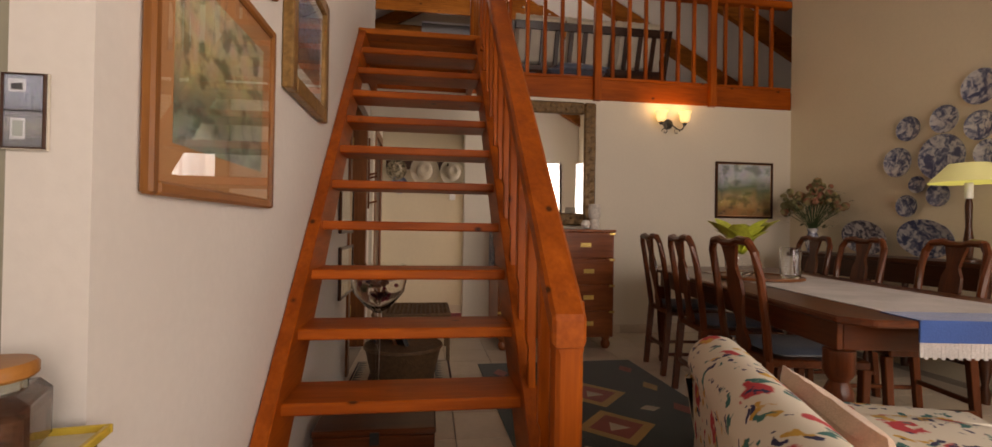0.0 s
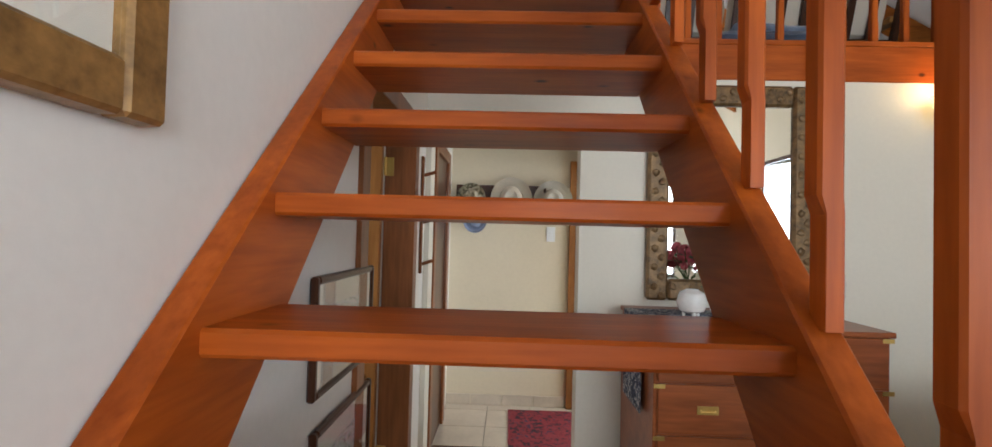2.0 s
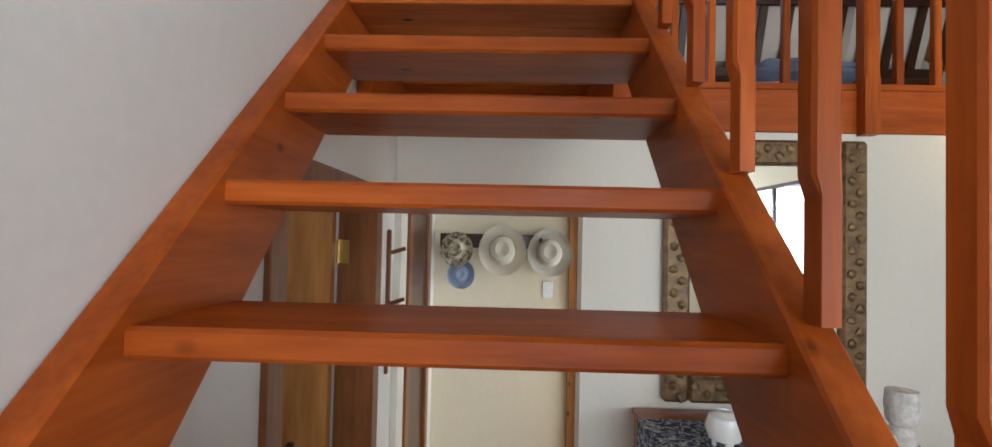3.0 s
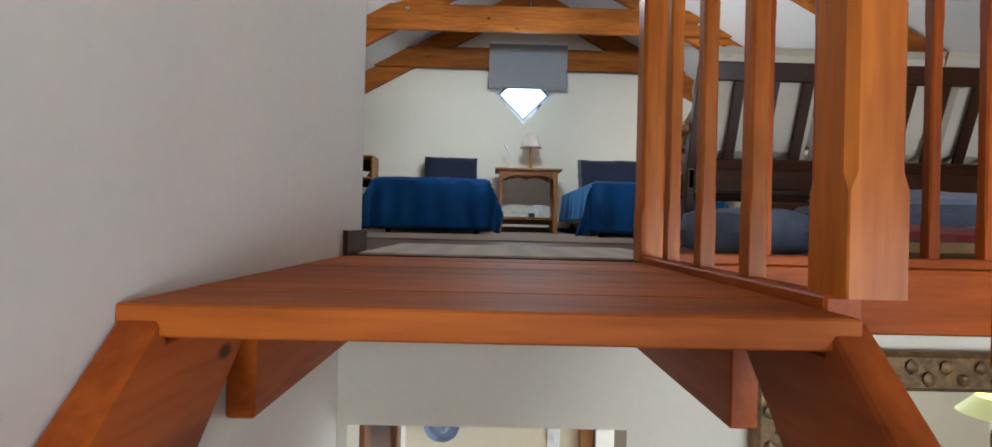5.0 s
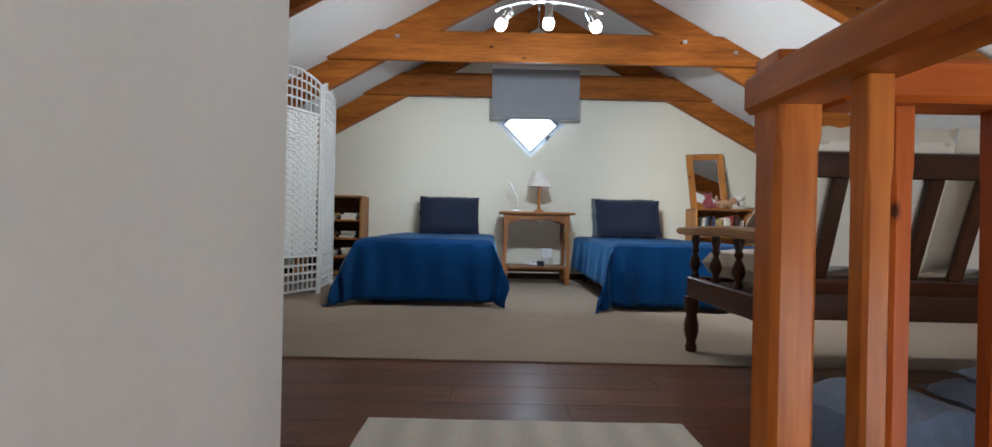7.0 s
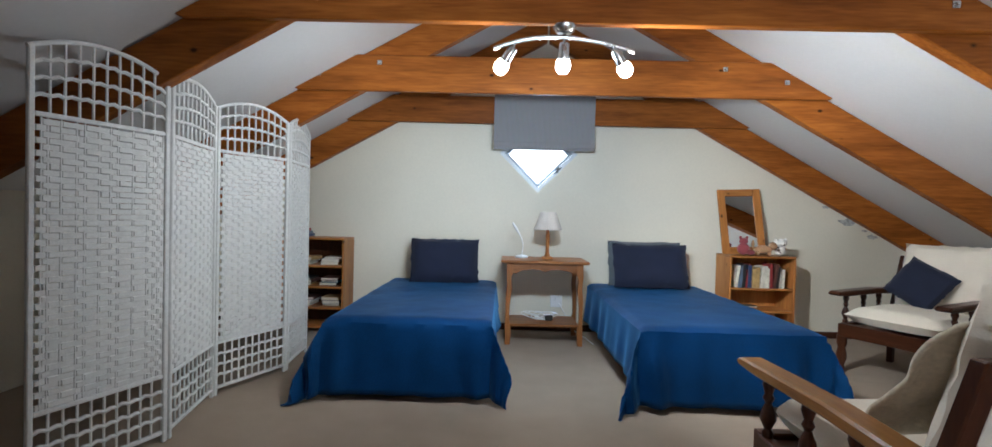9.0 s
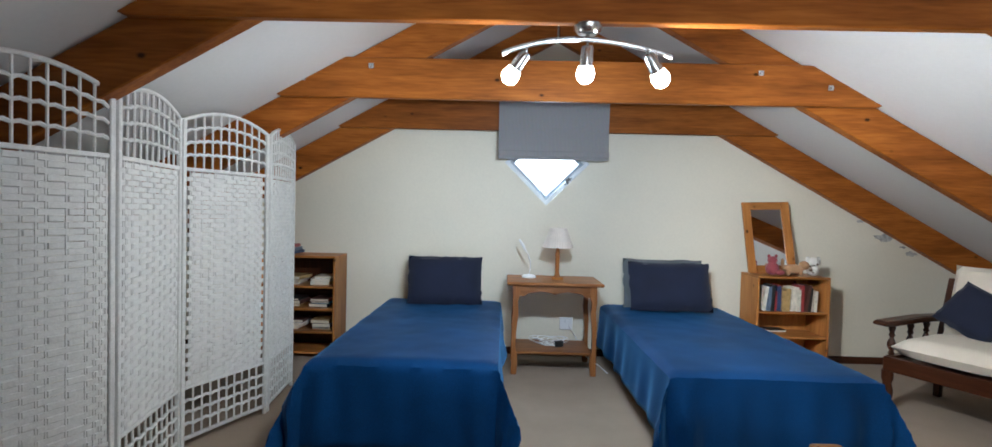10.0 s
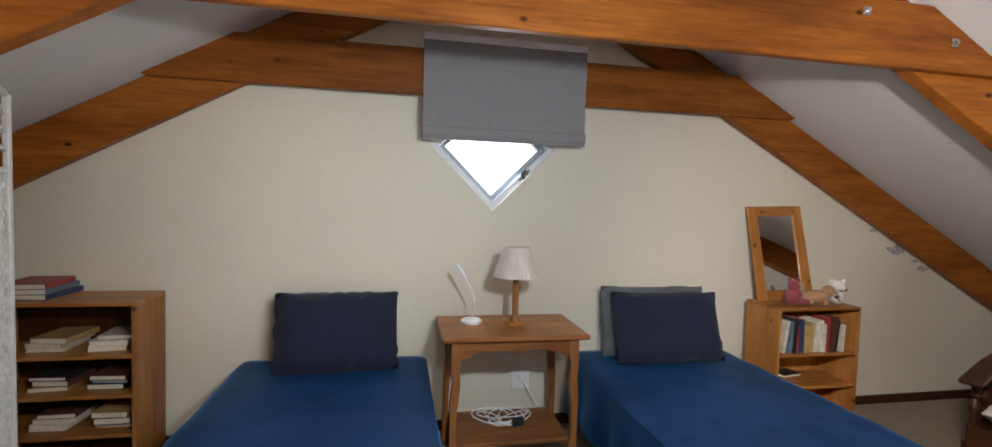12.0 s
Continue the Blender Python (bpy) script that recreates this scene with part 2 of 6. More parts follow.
def lathe(profile, segs=20, at=(0, 0, 0), bm=None, m=None):
    bm = bm or bmesh.new()
    rings = []
    for r, z in profile:
        ring = []
        for i in range(segs):
            a = 2 * math.pi * i / segs
            co = Vector((r * math.cos(a), r * math.sin(a), z))
            co = (m @ co if m is not None else co) + Vector(at)
            ring.append(bm.verts.new(co))
        rings.append(ring)
    for p, q in zip(rings, rings[1:]):
        for i in range(segs):
            j = (i + 1) % segs
            bm.faces.new((p[i], p[j], q[j], q[i]))
    if profile[0][0] > 1e-4:
        bm.faces.new(rings[0][::-1])
    if profile[-1][0] > 1e-4:
        bm.faces.new(rings[-1])
    return bm


def tube(points, radius, segs=8, bm=None, taper=None):
    bm = bm or bmesh.new()
    pts = [Vector(p) for p in points]
    rings = []
    for i, p in enumerate(pts):
        d = (pts[min(i + 1, len(pts) - 1)] - pts[max(i - 1, 0)]).normalized()
        side = d.cross(Vector((0, 0, 1)))
        if side.length < 0.1:
            side = d.cross(Vector((0, 1, 0)))
        side.normalize()
        up = side.cross(d).normalized()
        r = radius * (taper[i] if taper else 1)
        rings.append([bm.verts.new(p + side * r * math.cos(2 * math.pi * k / segs) + up * r * math.sin(2 * math.pi * k / segs)) for k in range(segs)])
    for p, q in zip(rings, rings[1:]):
        for k in range(segs):
            bm.faces.new((p[k], p[(k + 1) % segs], q[(k + 1) % segs], q[k]))
    bm.faces.new(rings[0][::-1])
    bm.faces.new(rings[-1])
    return bm


def grid_sheet(nx, ny, place, bm=None):
    """A sheet of nx by ny cells; place(u, v) with both from 0 to 1 gives each corner."""
    bm = bm or bmesh.new()
    vs = [[bm.verts.new(place(i / nx, j / ny)) for j in range(ny + 1)] for i in range(nx + 1)]
    for i in range(nx):
        for j in range(ny):
            bm.faces.new((vs[i][j], vs[i + 1][j], vs[i + 1][j + 1], vs[i][j + 1]))
    return bm


def cushion(w, d, h, nx=14, ny=10, sag=0.0, seed=1, pinch=0.55):
    """A soft pad, w by d by h, with thin worn edges, lying on z = 0."""
    bm = bmesh.new()

    def edge(u):
        return max(0.0, 1 - abs(2 * u - 1) ** 4) ** pinch

    def top(u, v):
        k = edge(u) * edge(v)
        n = noise.noise(Vector((u * 4 + seed, v * 4, seed)))
        return Vector(((u - 0.5) * w * (1 - 0.03 * edge(v)), (v - 0.5) * d * (1 - 0.03 * edge(u)), h * (0.5 + 0.5 * k) + 0.06 * h * n * k - sag * k))

    def low(u, v):
        k = edge(u) * edge(v)
        return Vector(((u - 0.5) * w, (v - 0.5) * d, h * (0.5 - 0.5 * k)))
    grid_sheet(nx, ny, top, bm)
    grid_sheet(nx, ny, low, bm)
    bmesh.ops.remove_doubles(bm, verts=bm.verts, dist=0.012)
    return bm


# ---- the shell ----
CEIL_T = 0.10


def roof_poly(x0, x1, z0):
    pts = [(x0, z0), (x1, z0), (x1, ceiling_z(x1) + 0.03)]
    if x0 < RIDGE < x1:
        pts.append((RIDGE, ceiling_z(RIDGE) + 0.03))
    pts.append((x0, ceiling_z(x0) + 0.03))
    return pts


WEST, EAST, SOUTH = WEST_X, 6.20, SOUTH_Y
structure("ground", boxed(-40, 40, -40, 40, -0.35, -0.05), plain("garden_soil", (0.12, 0.13, 0.06), 0.95), "flat dull green ground outside the house", "ground")

# ground floor slab, tiles come last
floor = structure("floor", boxed(WEST, EAST, SOUTH, 3.2, -0.04, GROUND - 0.012), GROUT, "cream ceramic tiled floor with thin grout lines", "floor")

# partition beside the stair, up to the roof, with a doorway under the stair
bm = bmesh.new()
DOOR0, DOOR1, DOORH = -0.28, 0.50, 2.02
for y0, y1, z0, z1 in ((-2.835, DOOR0, GROUND - 0.05, LOFT), (DOOR1, BACK, GROUND - 0.05, LOFT), (DOOR0, DOOR1, DOORH, LOFT)):
    box(bm, -0.12, 0, y0, y1, z0, z1)
prism([(-0.12, LOFT), (0, LOFT), (0, ceiling_z(0) + 0.03), (-0.12, ceiling_z(-0.12) + 0.03)], "y", -2.835, 1.07, bm)
structure("wall_stair", bm, WHITE_WALL, "smooth white plastered partition wall beside the stair", "wall")
structure("wall_kitchen", prism([(WEST, GROUND - 0.05), (-0.12, GROUND - 0.05), (-0.12, ceiling_z(-0.12) + 0.03), (WEST, ceiling_z(WEST) + 0.03)], "y", -2.835, -2.715), plain("sage_wall", (0.30, 0.285, 0.215), 0.75, 0, 0.05, 1.3, 0.12, 45), "dull sage plastered kitchen wall meeting the stair wall", "wall")

# end wall of the dining room, with the passage opening
OPEN0, OPEN1, OPENH = 0.03, 0.86, 2.10
bm = bmesh.new()
for x0, x1, z0, z1 in ((0.0, OPEN0, GROUND - 0.05, OPENH), (OPEN1, EAST, GROUND - 0.05, OPENH), (0.0, EAST, OPENH, 2.40)):
    box(bm, x0, x1, BACK, BACK + 0.14, z0, z1)
structure("wall_dining_end", bm, plain("warm_white_wall", (0.72, 0.66, 0.55), 0.75, 0, 0.035, 1.3, 0.12, 45), "warm white plastered end wall of the dining room", "wall")
bm = bmesh.new()
EY0, EY1, EZ0, EZ1 = -5.80, -2.90, 0.90, 2.70
for y0, y1, z0, z1 in ((SOUTH, EY0, GROUND - 0.05, EZ1), (EY1, BACK, GROUND - 0.05, EZ1), (EY0, EY1, GROUND - 0.05, EZ0), (SOUTH, BACK, EZ1, ceiling_z(RIGHT) + 0.03)):
    box(bm, RIGHT, RIGHT + 0.14, y0, y1, z0, z1)
win3 = structure("window_3", boxed(RIGHT + 0.03, RIGHT + 0.036, EY0 + 0.05, EY1 - 0.05, EZ0 + 0.05, EZ1 - 0.05), GLASS, "wide glazed dining room window", "window")
win3.visible_shadow = False
fr = bmesh.new()
for y in (EY0, -4.85, -3.90, EY1 - 0.05):
    box(fr, RIGHT + 0.01, RIGHT + 0.06, y, y + 0.05, EZ0 + 0.051, EZ1 - 0.051)
for z in (EZ0, EZ1 - 0.05):
    box(fr, RIGHT + 0.01, RIGHT + 0.06, EY0, EY1, z, z + 0.05)
part("window_frame", fr, DARK["y"], win3)
structure("wall_dining_side", bm, CREAM_WALL, "cream plastered side wall hung with plates", "wall")

# passage behind the opening
bm = bmesh.new()
box(bm, -0.12, -0.002, BACK + 0.14, 2.20, GROUND - 0.05, 2.40)
structure("wall_passage_west", bm, WHITE_WALL, "white plastered passage wall with a door", "wall")
structure("wall_passage_end", boxed(-0.12, 2.60, 2.10, 2.22, GROUND - 0.05, 2.40), CREAM_WALL, "cream passage wall with a hat rack", "wall")
bm = bmesh.new()
for y0, y1, z0, z1 in ((BACK + 0.14, 1.12, GROUND - 0.05, 2.40), (2.02, 2.098, GROUND - 0.05, 2.40), (1.12, 2.02, 2.05, 2.40)):
    box(bm, 1.03, 1.15, y0, y1, z0, z1)
structure("wall_passage_east", bm, WHITE_WALL, "white passage wall beside a door frame", "wall")
structure("ceiling_passage", boxed(-0.12, EAST, BACK + 0.14, 3.2, 2.402, 2.44), CEILING_WHITE, "plain white passage ceiling", "ceiling")

structure("wall_west_room", boxed(WEST, -0.121, 0.90, 0.98, GROUND - 0.05, 2.40), WHITE_WALL, "plain white wall of the room beside the stair", "wall")
structure("ceiling_west_room", boxed(WEST, -0.121, -2.714, 0.98, 2.402, 2.44), CEILING_WHITE, "plain white ceiling of the side room", "ceiling")
# outer walls
# unseen kitchen opening, added to go with the fill lamp there
KY0, KY1, KZ0, KZ1 = -6.05, -4.35, 1.10, 2.40
bm = bmesh.new()
for y0, y1, z0, z1 in ((SOUTH, KY0, GROUND - 0.05, KZ1), (KY1, -2.835, GROUND - 0.05, KZ1), (KY0, KY1, GROUND - 0.05, KZ0), (SOUTH, -2.835, KZ1, ceiling_z(WEST))):
    box(bm, WEST - 0.15, WEST, y0, y1, z0, z1)
structure("wall_west", bm, CREAM_WALL, "plain cream outer wall with an added, unseen window opening", "wall")
added_win5 = structure("added_window_5", boxed(WEST - 0.08, WEST - 0.074, KY0 + 0.001, KY1 - 0.001, KZ0 + 0.001, KZ1 - 0.001), GLASS, "plain glazed kitchen opening, added out of view", "window")
added_win5.visible_shadow = False
bm = bmesh.new()
WX0, WX1, WZ0, WZ1 = 0.6, 3.8, 0.75, 2.75
for x0, x1, z0, z1 in ((WEST, WX0, GROUND - 0.05, 2.9), (WX1, RIGHT, GROUND - 0.05, 2.9), (WX0, WX1, GROUND - 0.05, WZ0), (WX0, WX1, WZ1, 2.9)):
    box(bm, x0, x1, SOUTH, SOUTH + 0.18, z0, z1)
prism(roof_poly(WEST, RIGHT, 2.9), "y", SOUTH, SOUTH + 0.18, bm)
structure("wall_south", bm, WHITE_WALL, "white wall with a wide glazed window", "wall")
win = structure("window_1", boxed(WX0 + 0.05, WX1 - 0.05, SOUTH + 0.085, SOUTH + 0.091, WZ0 + 0.05, WZ1 - 0.05), GLASS, "wide glazed window with timber frame", "window")
win.visible_shadow = False
bm = bmesh.new()
for x in (WX0, 1.64, 2.70, WX1 - 0.05):
    box(bm, x, x + 0.05, SOUTH + 0.05, SOUTH + 0.12, WZ0 + 0.052, WZ1 - 0.052)
for z in (WZ0, WZ1 - 0.05):
    box(bm, WX0, WX1, SOUTH + 0.05, SOUTH + 0.12, z, z + 0.05)
part("window_frame", bm, DARK["x"], win)

# loft: floor, front fascia, gable, low side walls
structure("loft_floor", boxed(WEST, EAST, BACK + 0.045, GABLE, 2.442, LOFT - 0.014), DARK["x"], "timber loft floor deck", "floor")
bm = bmesh.new()
for y0, y1, z0, z1 in ((-2.714, -1.25, GROUND - 0.05, 2.44), (-0.15, GABLE, GROUND - 0.05, 2.44), (-1.25, -0.15, GROUND - 0.05, 1.05), (-1.25, -0.15, 2.15, 2.44), (-2.714, GABLE, 2.44, ceiling_z(WEST) + 0.02)):
    box(bm, WEST - 0.12, WEST, y0, y1, z0, z1)
# unseen pane and opening, added to go with the side room's fill lamp
added_win4 = structure("added_window_4", boxed(WEST - 0.07, WEST - 0.064, -1.249, -0.151, 1.051, 2.149), GLASS, "plain glazed side room opening, added out of view", "window")
added_win4.visible_shadow = False
structure("wall_loft_west", bm, LOFT_WALL, "low cream side wall of the loft", "wall")
structure("wall_loft_east", boxed(EAST, EAST + 0.12, BACK, GABLE, GROUND - 0.05, ceiling_z(EAST) + 0.02), LOFT_WALL, "low cream side wall under the roof", "wall")
structure("wall_loft_return", prism([(RIGHT + 0.14, LOFT), (EAST, LOFT), (EAST, ceiling_z(EAST) + 0.02), (RIGHT + 0.14, ceiling_z(RIGHT + 0.14) + 0.02)], "y", BACK, BACK + 0.10), LOFT_WALL, "plain cream wall closing the loft", "wall")

DX, DZ, DR = 0.815, 4.40, 0.395      # diamond window: centre and half diagonal
bm = bmesh.new()
prism([(WEST, LOFT - 0.1), (DX - DR, LOFT - 0.1), (DX - DR, ceiling_z(DX - DR)), (WEST, ceiling_z(WEST))], "y", GABLE, GABLE + 0.2, bm)
prism([(DX + DR, LOFT - 0.1), (EAST, LOFT - 0.1), (EAST, ceiling_z(EAST)), (DX + DR, ceiling_z(DX + DR))], "y", GABLE, GABLE + 0.2, bm)
prism([(DX - DR, LOFT - 0.1), (DX, LOFT - 0.1), (DX, DZ - DR), (DX - DR, DZ)], "y", GABLE, GABLE + 0.2, bm)
prism([(DX, LOFT - 0.1), (DX + DR, LOFT - 0.1), (DX + DR, DZ), (DX, DZ - DR)], "y", GABLE, GABLE + 0.2, bm)
prism([(DX - DR, DZ), (DX, DZ + DR), (DX, ceiling_z(DX)), (DX - DR, ceiling_z(DX - DR))], "y", GABLE, GABLE + 0.2, bm)
prism([(DX, DZ + DR), (DX + DR, DZ), (DX + DR, ceiling_z(DX + DR)), (DX, ceiling_z(DX))], "y", GABLE, GABLE + 0.2, bm)
structure("wall_gable", bm, LOFT_WALL, "cream gable wall with a diamond window", "wall")
structure("wall_rear_ground", boxed(WEST, EAST, 3.2, 3.3, GROUND - 0.05, 2.44), WHITE_WALL, "plain white wall closing the ground floor", "wall")

# sloping ceilings
for name, xa, xb in (("ceiling_west", WEST - 0.15, RIDGE), ("ceiling_east", RIDGE, EAST + 0.15)):
    bm = prism([(xa, ceiling_z(xa)), (xb, ceiling_z(xb)), (xb, ceiling_z(xb) + CEIL_T), (xa, ceiling_z(xa) + CEIL_T)], "y", SOUTH, GABLE + 0.22)
    structure(name, bm, CEILING_WHITE, "white boarded ceiling sloping under the roof", "ceiling")

# ---- roof trusses ----


def rafter_low(x):
    return 4.668 - 0.552 * (abs(x - RIDGE) - 1.51)


def truss(y, deep=0.075, bolts=True):
    t = thing("roof_truss", (0, y, LOFT), 0, "honey-brown knotty pine roof truss with a collar beam", "roof truss", "roof trusses")
    for s in (-1, 1):
        x0 = RIDGE + s * 0.01
        x1 = RIDGE + s * (3.38 if s < 0 else 5.2)
        pts = [(x0, rafter_low(x0) - LOFT), (x1, rafter_low(x1) - LOFT), (x1, ceiling_z(x1) - 0.006 - LOFT), (x0, ceiling_z(x0) - 0.006 - LOFT)]
        part("rafter", prism(pts, "y", -deep / 2, deep / 2, None, 0.005), BEAM["x"], t)
    a, b = RIDGE - 2.0, RIDGE + 2.0
    pts = [(a - 0.02, 4.70 - LOFT), (a + 0.05, 4.67 - LOFT), (b - 0.05, 4.67 - LOFT), (b + 0.02, 4.70 - LOFT), (b - 0.42, 4.935 - LOFT), (a + 0.42, 4.935 - LOFT)]
    part("collar_beam", prism(pts, "y", -deep / 2 - 0.045, -deep / 2 - 0.002, None, 0.005), BEAM["x"], t)
    if bolts:
        for s in (-1, 1):
            for dx, z in ((1.27, 4.877), (1.72, 4.79)):
                bx = RIDGE - 0.08 + s * dx
                bm = boxed(bx - 0.018, bx + 0.018, -deep / 2 - 0.052, -deep / 2 - 0.045, z - LOFT - 0.018, z - LOFT + 0.018, bevel=0.002)
                lathe([(0.009, 0), (0.009, 0.012)], 6, (bx, -deep / 2 - 0.052, z - LOFT), bm, Matrix.Rotation(radians(90), 3, "X"))
                part("bolt_plate", bm, CHROME, t, "square galvanised washer and bolt")
    return t


for y in (5.66, 4.46, 3.13, 1.75, -1.5, -3.1, -4.7, -6.25):
    truss(y, bolts=-1.0 < y < 5)

# ---- the stair ----
TREADS = 11
TL, TR = 0.056, 0.856
stair = thing("staircase", (0, 0, GROUND), 0, "steep orange-varnished pine stair with open risers", "staircase")
bm = boxed(0, TR - TL + 0.012, 0, 0.245, -0.041, 0, bevel=0.006)
tread_mesh = None
for n in range(1, TREADS + 1):
    if tread_mesh is None:
        ob = part("tread", bm, STAIR["x"], stair)
        tread_mesh = ob.data
    else:
        ob = new("tread", tread_mesh)
        ob.parent = stair
    ob.location = (TL - 0.006, -n * GOING, LOFT - n * RISE - GROUND)


def slope_z(y):
    """Height of the nosing line at y, above the ground floor."""
    return LOFT - GROUND + y * RISE / GOING


UP, DOWN = 0.055, 0.275      # stringer's edges above and below the nosing line, upright
for x0, x1 in ((0.004, TL), (TR, TR + 0.052)):
    y_low = -(LOFT - GROUND) * GOING / RISE
    pts = [(y_low + 0.28, 0), (y_low - 0.05, 0), (y_low - 0.05, slope_z(y_low - 0.05) + UP + 0.02), (-0.005, slope_z(-0.005) + UP - 0.055), (-0.005, slope_z(-0.005) - 0.042), (0.22, slope_z(0) - 0.042), (0.22, slope_z(0.22) - DOWN)]
    part("stringer", prism(pts, "x", x0, x1, None, 0.004), STAIR["y"], stair)


def square_post(h, w, cham=0.25, foot=0.16, head=0.16):
    """A square post whose corners are planed off between foot and head."""
    bm = bmesh.new()
    a = w / 2
    c = a * cham
    sq = [(-a, -a), (a, -a), (a, a), (-a, a)]

    def ring(z, k):
        pts = []
        for i, (x, y) in enumerate(sq):
            nx, ny = sq[(i + 1) % 4]
            px, py = sq[i - 1]
            d1 = Vector((px - x, py - y)).normalized()
            d2 = Vector((nx - x, ny - y)).normalized()
            pts += [(x + d1.x * k, y + d1.y * k, z), (x + d2.x * k, y + d2.y * k, z)]
        return [bm.verts.new(p) for p in pts]
    t = 0.0022
    rings = [ring(0, t), ring(foot, t), ring(foot + 0.025, c), ring(h - head - 0.025, c), ring(h - head, t), ring(h, t)]
    for p, q in zip(rings, rings[1:]):
        for i in range(8):
            bm.faces.new((p[i], p[(i + 1) % 8], q[(i + 1) % 8], q[i]))
    bm.faces.new(rings[0][::-1])
    bm.faces.new(rings[-1])
    return bm


def lapped_baluster(h, w):
    """A square baluster planed between foot and head; the foot is cut back on the stair's side."""
    bm = square_post(h, w, 0.26, 0.15, 0.10)
    for v in bm.verts:
        if v.co.z < 0.16 and v.co.x < 0:
            v.co.x = v.co.x * 0.45
    return bm


RX = 0.885           # the balustrade's line
rail = thing("stair_balustrade", (RX, 0, GROUND), 0, "orange-varnished pine stair balustrade with square balusters", "balustrade")
NEWEL_Y = -2.35
ob = part("newel_post", square_post(0.80, 0.078, 0.3, 0.22, 0.12), STAIR["z"], rail, "stout square newel post")
ob.location = (0.028, NEWEL_Y, 0)


def rail_z(y):
    return 0.80 + (y - NEWEL_Y) * RISE / GOING


pts = [(NEWEL_Y - 0.09, rail_z(NEWEL_Y - 0.09) - 0.03), (-0.0, rail_z(0) - 0.03), (-0.0, rail_z(0) + 0.06), (NEWEL_Y - 0.09, rail_z(NEWEL_Y - 0.09) + 0.06)]
part("handrail", prism(pts, "x", -0.036, 0.058, None, 0.010), STAIR["y"], rail, "thick sloping handrail")
for n in range(1, TREADS + 1):
    y = -GOING * n - 0.006
    z0 = slope_z(y) + UP - 0.024
    ob = part("baluster", lapped_baluster(rail_z(y) - 0.03 - z0 + 0.02, 0.035), STAIR["z"], rail)
    ob.location = (0, y, z0)

# ---- landing ----
landing = thing("stair_landing", (0, 0, LOFT), 0, "orange-varnished pine landing of wide boards", "landing")
for y0, y1 in ((0.0, 0.135), (0.138, 0.527), (0.530, 0.730), (0.733, 0.848)):
    part("floor_board", boxed(0.002, 0.893, y0 - (0.02 if y0 == 0 else 0), y1, -0.04, 0, bevel=0.003), LANDING_BOARD, landing)
part("side_joist", boxed(0.856, 0.906, 0.226, 0.846, -0.235, -0.042, bevel=0.004), STAIR["y"], landing)
part("wall_joist", boxed(0.003, 0.053, 0.226, 0.846, -0.235, -0.042, bevel=0.004), STAIR["y"], landing)
part("edge_strip", boxed(0.8935, 0.945, 0.05, 0.846, -0.04, 0.018, bevel=0.004), STAIR["y"], landing)

lrail = thing("landing_balustrade", (0.929, 0, LOFT), 0, "orange-varnished pine landing balustrade with square balusters", "balustrade")
for y, w in ((0.060, 0.080), (0.900, 0.074)):
    ob = part("newel_post", square_post(0.94 if y > 0.5 else 0.96, w, 0.28, 0.14, 0.14), LANDING_PINE["z"], lrail)
    ob.location = (0.0 if y > 0.5 else 0.012, y, 0.018 if y < 0.5 else 0.0)
for y in (0.30, 0.505, 0.710):
    ob = part("baluster", square_post(0.83, 0.035, 0.3, 0.12, 0.12), LANDING_PINE["z"], lrail)
    ob.location = (0, y, 0.018)
part("handrail", boxed(-0.048, 0.048, 0.12, 0.96, 0.85, 0.92, bevel=0.010), LANDING_PINE["y"], lrail)

# loft front: fascia and balustrade
frail = thing("loft_balustrade", (0, BACK, LOFT), 0, "orange-varnished pine loft balustrade over a deep fascia board", "balustrade")
part("fascia", boxed(0.003, RIGHT - 0.004, -0.002, 0.042, -0.198, -0.002, bevel=0.004), STAIR["x"], frail)
part("bottom_rail", boxed(0.975, RIGHT - 0.004, 0.0, 0.06, 0.0, 0.03, bevel=0.004), STAIR["x"], frail)
part("handrail", boxed(0.98, RIGHT - 0.004, -0.02, 0.075, 0.85, 0.92, bevel=0.010), STAIR["x"], frail)
for x in (2.12, 3.31):
    ob = part("newel_post", square_post(1.11, 0.07, 0.25, 0.24, 0.10), STAIR["z"], frail)
    ob.location = (x, -0.02, -0.21)
x = 0.93
for k in range(1, 19):
    if k in (7, 14):
        continue
    ob = part("baluster", square_post(0.82, 0.034, 0.3, 0.10, 0.10), STAIR["z"], frail)
    ob.location = (x + k * 0.17, 0.028, 0.03)

# ==== the loft ====
tagged(structure("carpet", boxed(WEST + 0.01, EAST - 0.01, 2.33, GABLE - 0.002, LOFT - 0.013, LOFT + 0.008, bevel=0.003), CARPET, "fitted beige loop-pile carpet", "carpet"))
bm = bmesh.new()
box(bm, WEST + 0.01, EAST - 0.01, GABLE - 0.018, GABLE - 0.001, LOFT + 0.009, LOFT + 0.075, 0.003)
structure("baseboard", bm, DARK["x"], "dark-stained timber skirting board", "baseboard")
structure("trim", boxed(-0.123, 0.0, 1.071, 1.088, LOFT, LOFT + 0.075, bevel=0.002), DARK["x"], "dark timber skirting on the partition's end", "baseboard")
structure("trim_landing", boxed(0.001, 0.016, 0.86, 1.086, LOFT + 0.001, LOFT + 0.075, bevel=0.002), DARK["y"], "short dark timber skirting block", "baseboard")


